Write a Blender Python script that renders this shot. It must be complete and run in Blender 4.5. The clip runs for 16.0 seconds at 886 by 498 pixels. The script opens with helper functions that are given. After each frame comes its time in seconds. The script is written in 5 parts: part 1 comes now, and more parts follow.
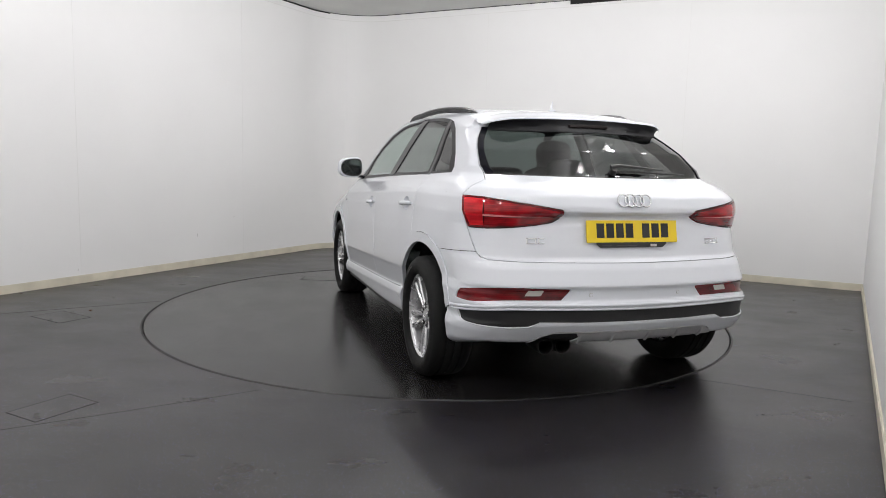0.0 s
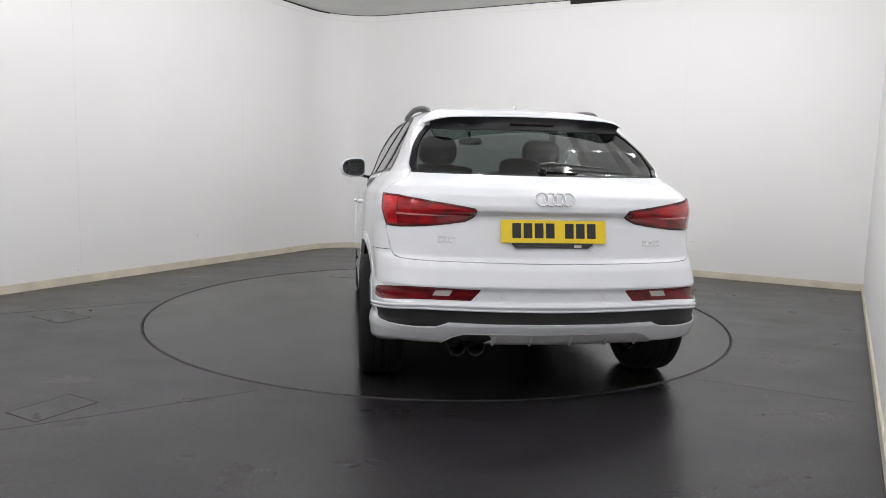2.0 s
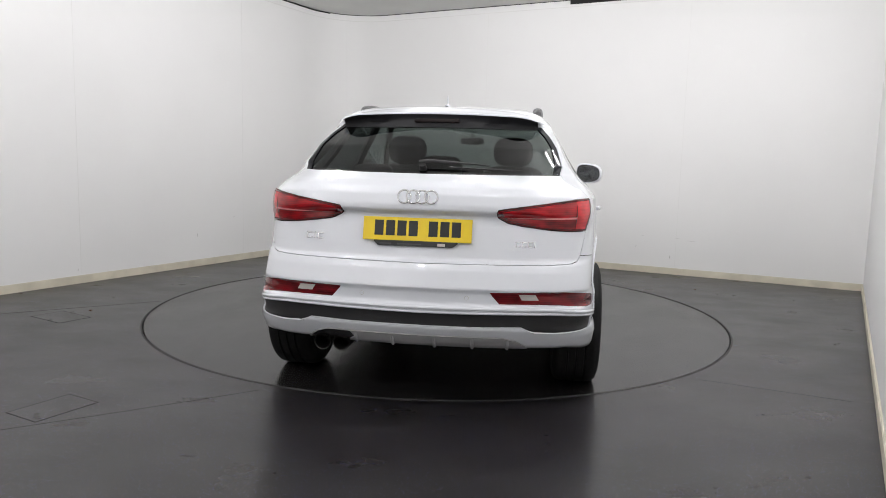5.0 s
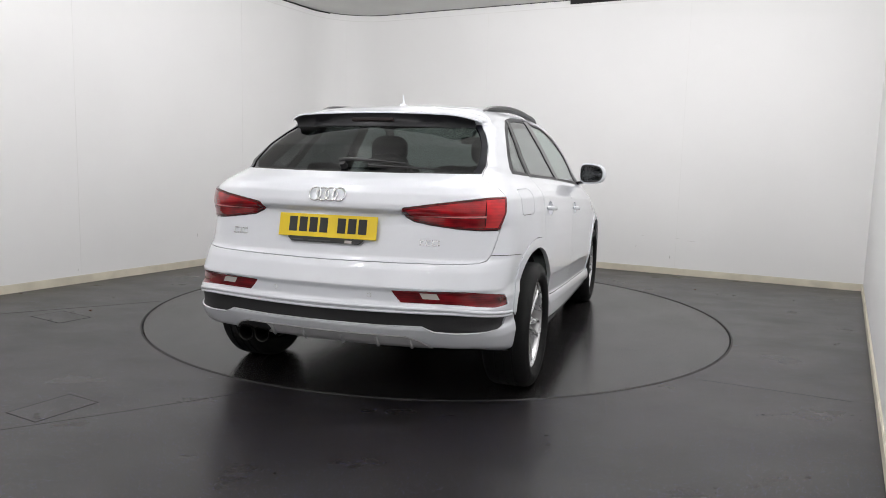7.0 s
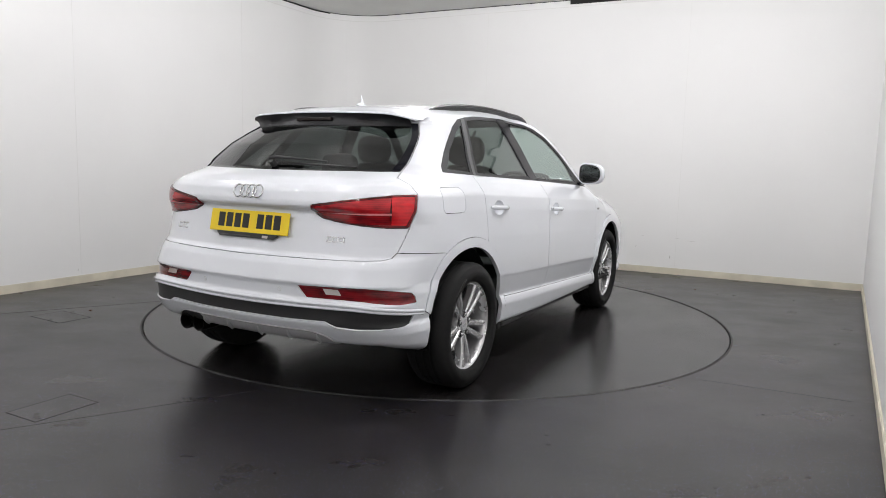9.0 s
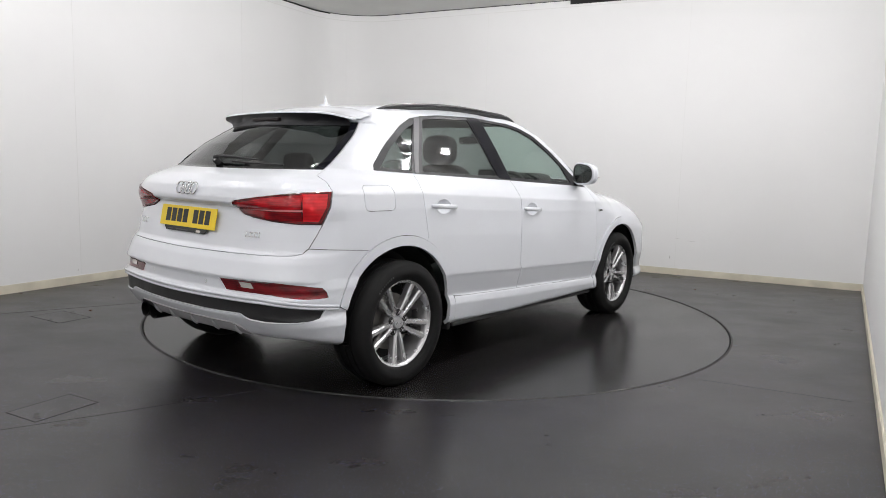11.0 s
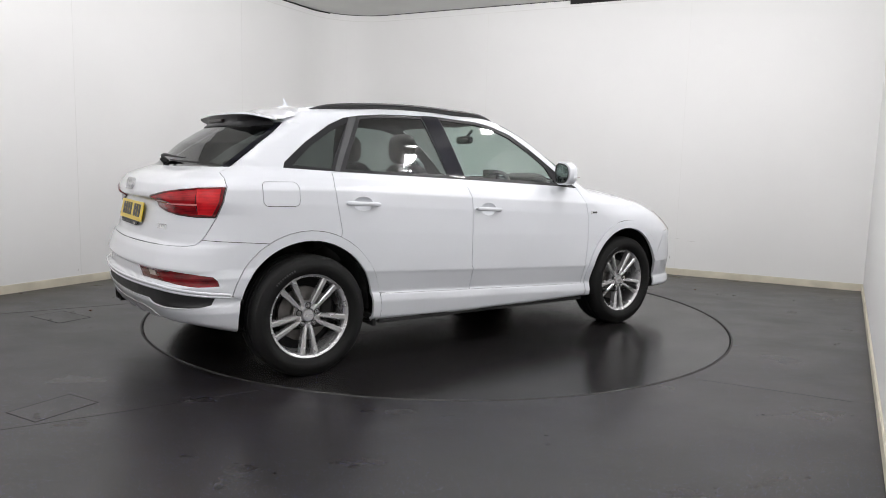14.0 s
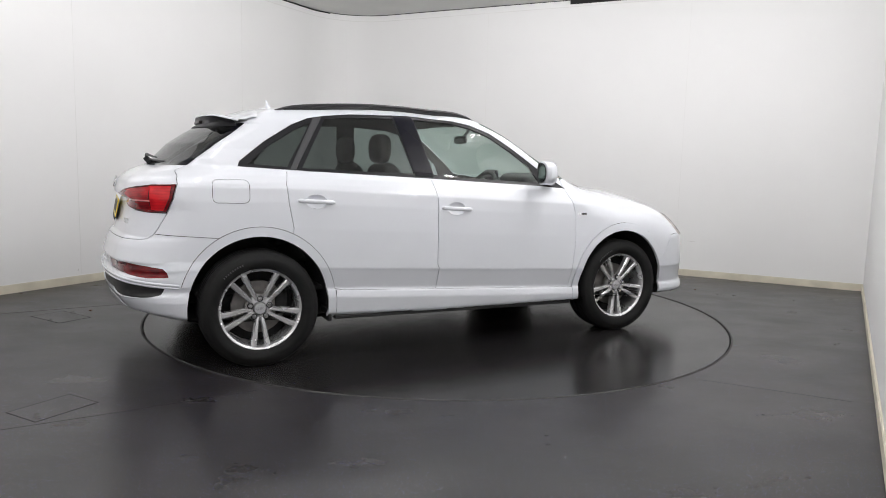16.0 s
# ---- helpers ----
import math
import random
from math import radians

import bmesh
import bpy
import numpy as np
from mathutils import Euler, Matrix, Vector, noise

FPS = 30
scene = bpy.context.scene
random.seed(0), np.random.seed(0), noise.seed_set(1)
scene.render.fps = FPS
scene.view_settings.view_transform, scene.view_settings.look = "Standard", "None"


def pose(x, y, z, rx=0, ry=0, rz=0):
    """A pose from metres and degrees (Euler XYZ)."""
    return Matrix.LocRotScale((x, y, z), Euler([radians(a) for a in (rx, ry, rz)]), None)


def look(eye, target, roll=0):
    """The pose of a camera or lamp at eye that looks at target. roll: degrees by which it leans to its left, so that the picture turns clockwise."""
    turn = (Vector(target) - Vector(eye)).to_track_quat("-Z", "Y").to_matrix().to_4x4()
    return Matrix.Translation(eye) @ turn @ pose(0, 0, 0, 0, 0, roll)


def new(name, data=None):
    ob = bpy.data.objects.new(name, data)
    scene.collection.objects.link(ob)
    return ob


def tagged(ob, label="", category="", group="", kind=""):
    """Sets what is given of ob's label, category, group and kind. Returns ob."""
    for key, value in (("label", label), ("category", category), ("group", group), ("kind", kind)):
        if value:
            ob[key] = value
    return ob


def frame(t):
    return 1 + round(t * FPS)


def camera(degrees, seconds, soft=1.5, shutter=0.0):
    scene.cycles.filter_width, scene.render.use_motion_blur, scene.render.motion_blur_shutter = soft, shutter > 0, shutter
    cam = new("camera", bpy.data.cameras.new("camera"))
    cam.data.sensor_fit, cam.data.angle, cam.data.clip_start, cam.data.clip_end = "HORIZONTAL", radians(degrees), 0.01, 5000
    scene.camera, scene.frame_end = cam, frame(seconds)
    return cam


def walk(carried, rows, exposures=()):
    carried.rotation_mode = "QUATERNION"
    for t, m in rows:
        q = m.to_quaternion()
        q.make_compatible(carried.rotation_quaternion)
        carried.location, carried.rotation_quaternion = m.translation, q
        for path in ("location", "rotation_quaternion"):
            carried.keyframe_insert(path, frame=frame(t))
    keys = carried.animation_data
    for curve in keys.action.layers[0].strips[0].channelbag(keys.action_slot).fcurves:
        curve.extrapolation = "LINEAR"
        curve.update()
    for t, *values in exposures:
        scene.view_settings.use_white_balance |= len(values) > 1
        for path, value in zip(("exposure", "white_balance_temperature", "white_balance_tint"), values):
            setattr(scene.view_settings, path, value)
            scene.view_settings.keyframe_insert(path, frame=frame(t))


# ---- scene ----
cam = camera(65.29, 16.0, soft=0.9)
EYE = (0.0, -5.6588, 1.187)
CAM_POSE = look(EYE, (EYE[0] + 0.0053, EYE[1] + 0.9927, EYE[2] - 0.1203), 1.507)
walk(cam, [(0.0, CAM_POSE), (16.0, CAM_POSE)], exposures=[(0.0, 0.0, 6500, 10), (16.0, 0.0, 6500, 10)])

# ---- world: only a faint grey outside the closed studio ----
world = bpy.data.worlds.new("world")
scene.world = world
world.use_nodes = True
world.node_tree.nodes["Background"].inputs[0].default_value = (0.5, 0.5, 0.52, 1)
world.node_tree.nodes["Background"].inputs[1].default_value = 0.05

# room plan: unit directions along the walls and their corners
LAMP_POWER = 25.5
CEIL = 3.19
TURN_R = 2.253


# ================= materials =================
def mat_base(name, color, rough=0.5, metal=0.0, spec=0.5, coat=0.0):
    m = bpy.data.materials.new(name)
    m.use_nodes = True
    b = m.node_tree.nodes["Principled BSDF"]
    b.inputs["Base Color"].default_value = (*color, 1)
    b.inputs["Roughness"].default_value = rough
    b.inputs["Metallic"].default_value = metal
    b.inputs["Specular IOR Level"].default_value = spec
    b.inputs["Coat Weight"].default_value = coat
    b.inputs["Coat Roughness"].default_value = 0.03
    return m


def add(m, kind, **values):
    n = m.node_tree.nodes.new(kind)
    for k, v in values.items():
        n.inputs[k].default_value = v
    return n


def link(m, a, b):
    m.node_tree.links.new(a, b)


def coords(m, scale=(1, 1, 1)):
    t = add(m, "ShaderNodeTexCoord")
    mp = add(m, "ShaderNodeMapping")
    mp.inputs["Scale"].default_value = scale
    link(m, t.outputs["Object"], mp.inputs["Vector"])
    return mp.outputs["Vector"]


def ramp(m, src, stops):
    r = add(m, "ShaderNodeValToRGB")
    e = r.color_ramp.elements
    while len(e) < len(stops):
        e.new(0.5)
    for el, (p, c) in zip(e, stops):
        el.position, el.color = p, (*c, 1) if len(c) == 3 else c
    link(m, src, r.inputs["Fac"])
    return r.outputs["Color"]


def grained(name, color, rough, amount=0.06, scale=6.0, fine=180.0, bump=0.05, metal=0.0, spec=0.5, coat=0.0, stretch=(1, 1, 1)):
    """Two scales of variation in colour and roughness, and a fine relief."""
    m = mat_base(name, color, rough, metal, spec, coat)
    b = m.node_tree.nodes["Principled BSDF"]
    v = coords(m, stretch)
    n1 = add(m, "ShaderNodeTexNoise", Scale=scale, Detail=5.0)
    n2 = add(m, "ShaderNodeTexNoise", Scale=fine, Detail=2.0)
    link(m, v, n1.inputs["Vector"]), link(m, v, n2.inputs["Vector"])
    lo = [c * (1 - amount) for c in color]
    hi = [min(1, c * (1 + amount)) for c in color]
    link(m, ramp(m, n1.outputs["Fac"], [(0.3, lo), (0.7, hi)]), b.inputs["Base Color"])
    link(m, ramp(m, n1.outputs["Fac"], [(0.3, [rough * 0.85] * 3), (0.7, [min(1, rough * 1.15)] * 3)]), b.inputs["Roughness"])
    bp = add(m, "ShaderNodeBump", Strength=bump, Distance=0.01)
    link(m, n2.outputs["Fac"], bp.inputs["Height"])
    link(m, bp.outputs["Normal"], b.inputs["Normal"])
    return m


def glass_mat(name, tint, gloss=1.0, rough=0.0):
    """A thin tinted pane: light passes straight, the surface mirrors by its Fresnel."""
    m = bpy.data.materials.new(name)
    m.use_nodes = True
    nt = m.node_tree
    nt.nodes.clear()
    out = nt.nodes.new("ShaderNodeOutputMaterial")
    tr = add(m, "ShaderNodeBsdfTransparent")
    tr.inputs["Color"].default_value = (*tint, 1)
    gl = add(m, "ShaderNodeBsdfGlossy", Roughness=rough)
    lw = add(m, "ShaderNodeLayerWeight", Blend=0.5)
    pw = add(m, "ShaderNodeMath")
    pw.operation = "POWER"
    pw.inputs[1].default_value = 4.6
    link(m, lw.outputs["Facing"], pw.inputs[0])
    fr = add(m, "ShaderNodeMath")
    fr.operation = "MULTIPLY_ADD"
    fr.inputs[1].default_value, fr.inputs[2].default_value = 0.92, 0.075
    link(m, pw.outputs[0], fr.inputs[0])
    mx = nt.nodes.new("ShaderNodeMixShader")
    link(m, fr.outputs[0], mx.inputs[0])
    link(m, tr.outputs[0], mx.inputs[1])
    link(m, gl.outputs[0], mx.inputs[2])
    link(m, mx.outputs[0], out.inputs["Surface"])
    return m


def floor_mat(name, base, rough, chips=1.0):
    """Dark speckled safety vinyl with scuffs."""
    m = mat_base(name, base, rough, spec=0.40)
    b = m.node_tree.nodes["Principled BSDF"]
    v = coords(m)
    big = add(m, "ShaderNodeTexNoise", Scale=1.1, Detail=6.0, Roughness=0.6)
    vs = coords(m, (1.0, 1.6, 1.0))
    scuff = add(m, "ShaderNodeTexNoise", Scale=1.7, Detail=7.0, Roughness=0.6)
    link(m, v, big.inputs["Vector"]), link(m, vs, scuff.inputs["Vector"])
    c1 = ramp(m, big.outputs["Fac"], [(0.3, [c * 0.62 for c in base]), (0.7, [c * 1.22 for c in base])])
    dark = ramp(m, scuff.outputs["Fac"], [(0.22, (0.78, 0.78, 0.78)), (0.50, (1, 1, 1))])
    mul = add(m, "ShaderNodeMixRGB")
    mul.blend_type = "MULTIPLY"
    mul.inputs[0].default_value = 0.7
    link(m, c1, mul.inputs[1]), link(m, dark, mul.inputs[2])
    col = mul.outputs[0]
    # coloured chips
    for sc, lim, chip in ((175.0, 0.12, (0.12, 0.13, 0.34)), (190.0, 0.10, (0.24, 0.14, 0.12)), (140.0, 0.05, (0.24, 0.24, 0.40))):
        vo = add(m, "ShaderNodeTexVoronoi", Scale=sc)
        link(m, v, vo.inputs["Vector"])
        sep = add(m, "ShaderNodeSeparateColor")
        link(m, vo.outputs["Color"], sep.inputs[0])
        near = add(m, "ShaderNodeMath")
        near.operation = "LESS_THAN"
        near.inputs[1].default_value = 0.28
        link(m, vo.outputs["Distance"], near.inputs[0])
        few = add(m, "ShaderNodeMath")
        few.operation = "LESS_THAN"
        few.inputs[1].default_value = lim * 1.0 * chips
        link(m, sep.outputs[0], few.inputs[0])
        both = add(m, "ShaderNodeMath")
        both.operation = "MULTIPLY"
        link(m, near.outputs[0], both.inputs[0]), link(m, few.outputs[0], both.inputs[1])
        mx = add(m, "ShaderNodeMixRGB")
        link(m, both.outputs[0], mx.inputs[0]), link(m, col, mx.inputs[1])
        mx.inputs[2].default_value = (*chip, 1)
        col = mx.outputs[0]
    link(m, col, b.inputs["Base Color"])
    link(m, ramp(m, scuff.outputs["Fac"], [(0.2, [rough * 1.28] * 3), (0.72, [rough * 0.84] * 3)]), b.inputs["Roughness"])
    fine = add(m, "ShaderNodeTexNoise", Scale=140.0, Detail=2.0)
    link(m, v, fine.inputs["Vector"])
    bp = add(m, "ShaderNodeBump", Strength=0.02, Distance=0.002)
    link(m, fine.outputs["Fac"], bp.inputs["Height"])
    link(m, bp.outputs["Normal"], b.inputs["Normal"])
    return m


def lens_mat(name, low, high, rib):
    """A glossy red lens over an uneven reflector with fine ribs."""
    m = mat_base(name, high, 0.09, spec=0.35, coat=0.5)
    b = m.node_tree.nodes["Principled BSDF"]
    n1 = add(m, "ShaderNodeTexNoise", Scale=11.0, Detail=3.0)
    link(m, coords(m, (1.0, 1.0, 2.6)), n1.inputs["Vector"])
    w = add(m, "ShaderNodeTexWave", Scale=rib, Distortion=0.6)
    w.bands_direction = "Z"
    link(m, coords(m), w.inputs["Vector"])
    mx = add(m, "ShaderNodeMath")
    mx.operation = "MULTIPLY_ADD"
    mx.inputs[1].default_value = 0.10
    link(m, w.outputs["Fac"], mx.inputs[0]), link(m, n1.outputs["Fac"], mx.inputs[2])
    link(m, ramp(m, mx.outputs[0], [(0.36, low), (0.70, high)]), b.inputs["Base Color"])
    return m


def wall_mat():
    m = grained("wall_paint", (0.80, 0.80, 0.79), 0.55, 0.02, 0.8, 60.0, 0.03)
    return m


def emitter(name, color, strength):
    m = bpy.data.materials.new(name)
    m.use_nodes = True
    b = m.node_tree.nodes["Principled BSDF"]
    b.inputs["Base Color"].default_value = (0.8, 0.8, 0.8, 1)
    b.inputs["Emission Color"].default_value = (*color, 1)
    b.inputs["Emission Strength"].default_value = strength
    return m


M_WALL = wall_mat()
M_CEIL = grained("ceiling_paint", (0.74, 0.74, 0.72), 0.7, 0.05, 2.0, 40.0, 0.05)
M_SKIRT = grained("skirting_paint", (0.62, 0.58, 0.47), 0.45, 0.12, 5.0, 60.0, 0.05)
M_FLOOR = floor_mat("floor_vinyl", (0.0184, 0.0170, 0.0170), 0.30)
M_TURN = floor_mat("turntable_vinyl", (0.0164, 0.0152, 0.0152), 0.22, 0.12)
M_DARK = mat_base("dark_gap", (0.012, 0.012, 0.012), 0.8)
M_STEEL = grained("edge_steel", (0.030, 0.028, 0.027), 0.55, 0.3, 9.0, 90.0, 0.1, metal=0.2)
M_PAINT = grained("white_car_paint", (0.745, 0.765, 0.805), 0.35, 0.012, 2.0, 700.0, 0.004, coat=1.0)
M_BLACK = grained("textured_black_plastic", (0.018, 0.018, 0.019), 0.5, 0.15, 12.0, 400.0, 0.15)
M_GLOSSBLACK = mat_base("gloss_black_trim", (0.006, 0.006, 0.010), 0.10, spec=0.22)
M_SURROUND = grained("satin_black_window_trim", (0.014, 0.014, 0.016), 0.40, 0.1, 12.0, 300.0, 0.02, spec=0.22)
M_LINER = grained("wheel_arch_felt", (0.012, 0.012, 0.012), 0.9, 0.2, 20.0, 300.0, 0.2)
M_INNER = grained("dark_cabin_lining", (0.030, 0.030, 0.031), 0.85, 0.15, 8.0, 250.0, 0.1)
M_SEAT = grained("black_leather", (0.022, 0.021, 0.021), 0.5, 0.2, 10.0, 220.0, 0.15)
M_GLASS = glass_mat("clear_window_glass", (0.68, 0.78, 0.74))
M_PRIV = glass_mat("tinted_window_glass", (0.31, 0.345, 0.335))
M_SCREEN = glass_mat("dark_rear_screen_glass", (0.155, 0.172, 0.170))
M_RUBBER = grained("tyre_rubber", (0.013, 0.013, 0.013), 0.7, 0.15, 14.0, 160.0, 0.12, spec=0.15)
M_ALLOY = grained("alloy_silver", (0.74, 0.74, 0.75), 0.26, 0.05, 9.0, 300.0, 0.02, metal=0.72, coat=0.4)
M_DISC = grained("brake_steel", (0.20, 0.19, 0.18), 0.45, 0.25, 20.0, 120.0, 0.1, metal=0.9)
M_CHROME = mat_base("chrome", (0.80, 0.80, 0.81), 0.12, 1.0)
M_SILVERP = grained("matt_silver_plastic", (0.44, 0.44, 0.45), 0.42, 0.06, 10.0, 300.0, 0.05, metal=0.15)
M_RED = lens_mat("red_lamp_lens", (0.20, 0.004, 0.008), (0.52, 0.009, 0.016), 34.0)
M_REDDARK = lens_mat("dark_red_lamp_lens", (0.060, 0.002, 0.004), (0.20, 0.005, 0.009), 30.0)
M_REDBRIGHT = lens_mat("bright_red_reflector", (0.42, 0.007, 0.013), (0.72, 0.014, 0.022), 20.0)
M_RED2 = lens_mat("deep_red_lamp_lens", (0.11, 0.003, 0.006), (0.34, 0.006, 0.011), 34.0)
M_PINK = mat_base("pale_red_light_guide", (0.80, 0.28, 0.29), 0.15, coat=1.0)
M_PILLARGREY = mat_base("satin_grey_trim", (0.055, 0.055, 0.058), 0.38)
M_LENS = mat_base("clear_reversing_lens", (0.55, 0.50, 0.47), 0.15, coat=1.0)
M_YELLOW = grained("yellow_plate_plastic", (0.83, 0.60, 0.010), 0.35, 0.03, 6.0, 200.0, 0.03, coat=0.3)
M_INK = mat_base("black_print", (0.012, 0.012, 0.012), 0.4)
M_MIRROR = mat_base("mirror_glass", (0.75, 0.77, 0.78), 0.02, 1.0)
M_TUBE = emitter("lamp_diffuser", (1.0, 0.985, 1.0), 16.0)
M_FRAMEW = mat_base("lamp_housing_white", (0.75, 0.75, 0.74), 0.5)


# ================= mesh helpers =================
def mesh_object(name, verts, faces, material, parent=None, label="", smooth=True, normals=None):
    me = bpy.data.meshes.new(name)
    me.from_pydata([tuple(map(float, v)) for v in verts], [], [tuple(map(int, f)) for f in faces])
    me.materials.append(material)
    if smooth:
        me.polygons.foreach_set("use_smooth", [True] * len(me.polygons))
    if normals is not None:
        me.normals_split_custom_set_from_vertices([tuple(map(float, n)) for n in normals])
    me.update()
    ob = new(name, me)
    ob.parent = parent
    if label:
        ob["label"] = label
    return ob


def part(name, bm, material, parent=None, label="", smooth=False, angle=35):
    bmesh.ops.recalc_face_normals(bm, faces=bm.faces[:])
    if smooth:
        for f in bm.faces:
            f.smooth = True
        for e in bm.edges:
            if len(e.link_faces) == 2 and e.calc_face_angle(0) > radians(angle):
                e.smooth = False
    me = bpy.data.meshes.new(name)
    bm.to_mesh(me)
    bm.free()
    me.materials.append(material)
    ob = new(name, me)
    ob.parent = parent
    if label:
        ob["label"] = label
    return ob


def box(bm, size, at=(0, 0, 0), m=None, bevel=0.0, segments=2):
    r = bmesh.ops.create_cube(bm, size=1.0, matrix=(m or Matrix()) @ Matrix.Translation(at) @ Matrix.Diagonal((*size, 1)))
    if bevel:
        es = list({e for v in r["verts"] for e in v.link_edges})
        bmesh.ops.bevel(bm, geom=es, offset=bevel, segments=segments, affect="EDGES", profile=0.5)
    return bm


def cyl(bm, r, depth, m, seg=24, r2=None):
    bmesh.ops.create_cone(bm, cap_ends=True, segments=seg, radius1=r, radius2=r if r2 is None else r2, depth=depth, matrix=m)
    return bm


def lathe(bm, profile, seg=64):
    """Turns a profile of (radius, y) round the y axis."""
    rings = [[bm.verts.new((r * math.cos(2 * math.pi * i / seg), y, r * math.sin(2 * math.pi * i / seg))) for i in range(seg)] for r, y in profile]
    for a, b in zip(rings, rings[1:]):
        for i in range(seg):
            j = (i + 1) % seg
            bm.faces.new((a[i], a[j], b[j], b[i]))
    return bm


def prism(bm, outline, depth, m):
    """A flat outline (x, y) pushed to a thickness along its z, placed by m."""
    lo = [bm.verts.new(m @ Vector((x, y, 0))) for x, y in outline]
    hi = [bm.verts.new(m @ Vector((x, y, depth))) for x, y in outline]
    bm.faces.new(lo), bm.faces.new(hi)
    n = len(outline)
    for i in range(n):
        bm.faces.new((lo[i], lo[(i + 1) % n], hi[(i + 1) % n], hi[i]))
    return bm


def sweep(bm, path, radii, seg=10):
    """A tube along a path, each ring of its own radii (across, up)."""
    rings = []
    for i, p in enumerate(path):
        a, b = Vector(path[max(0, i - 1)]), Vector(path[min(len(path) - 1, i + 1)])
        t = (b - a).normalized()
        side = t.cross(Vector((0, 0, 1)))
        side = side.normalized() if side.length > 1e-4 else Vector((1, 0, 0))
        up = side.cross(t)
        rx, rz = radii[i] if isinstance(radii, list) else radii
        rings.append([bm.verts.new(Vector(p) + side * rx * math.cos(k * 2 * math.pi / seg) + up * rz * math.sin(k * 2 * math.pi / seg)) for k in range(seg)])
    for a, b in zip(rings, rings[1:]):
        for k in range(seg):
            j = (k + 1) % seg
            bm.faces.new((a[k], a[j], b[j], b[k]))
    bm.faces.new(rings[0]), bm.faces.new(rings[-1])
    return bm


# ================= the studio =================
def unit(deg):
    return Vector((math.cos(radians(deg)), math.sin(radians(deg))))


U_LEFT, U_BACK, U_RIGHT = unit(61.44), unit(-26.34), unit(-120.28)
P_LEFT, P_BACK, P_RIGHT = Vector((-2.784, 1.812)), Vector((3.502, 1.864)), Vector((3.014, -0.975))


def meet(p, u, q, v):
    d = u.x * v.y - u.y * v.x
    w = q - p
    return p + u * ((w.x * v.y - w.y * v.x) / d)


C_LB = meet(P_LEFT, U_LEFT, P_BACK, U_BACK)
C_BR = meet(P_BACK, U_BACK, P_RIGHT, U_RIGHT)
C_RF = P_RIGHT + U_RIGHT * 7.4
C_FL = meet(P_LEFT, U_LEFT, C_RF, unit(154))


def rounded_corner(c, u_in, u_out, r, n=10):
    """Plan points of a fillet at the corner c, coming along u_in and leaving along u_out."""
    turn = u_in.angle(u_out)
    d = r * math.tan(turn / 2)
    a, b = c - u_in * d, c + u_out * d
    nrm = Vector((u_in.y, -u_in.x))
    o = a + nrm * r
    a0 = math.atan2(a.y - o.y, a.x - o.x)
    return [o + Vector((math.cos(a0 - turn * i / n), math.sin(a0 - turn * i / n))) * r for i in range(n + 1)]


CORNER = rounded_corner(C_LB, U_LEFT, U_BACK, 0.75)
ROOM = [C_FL, *CORNER, C_BR, C_RF]


def wall_strip(name, pts, z0, z1, thick, material, offset=0.0, label="", category="wall"):
    """An upright strip along plan points; its face is set off into the room, its back lies outside."""
    bm = bmesh.new()
    n = len(pts)
    nrm = []
    for i in range(n):
        d = (pts[min(n - 1, i + 1)] - pts[max(0, i - 1)]).normalized()
        nrm.append(Vector((d.y, -d.x)))
    rows = []
    for p, k in zip(pts, nrm):
        a, b = p + k * offset, p - k * (thick - offset)
        rows.append([bm.verts.new((q.x, q.y, z)) for q, z in ((a, z0), (a, z1), (b, z1), (b, z0))])
    for a, b in zip(rows, rows[1:]):
        for i in range(4):
            bm.faces.new((a[i], a[(i + 1) % 4], b[(i + 1) % 4], b[i]))
    bm.faces.new(rows[0]), bm.faces.new(rows[-1])
    return tagged(part(name, bm, material, smooth=True), label, category, kind="structure")


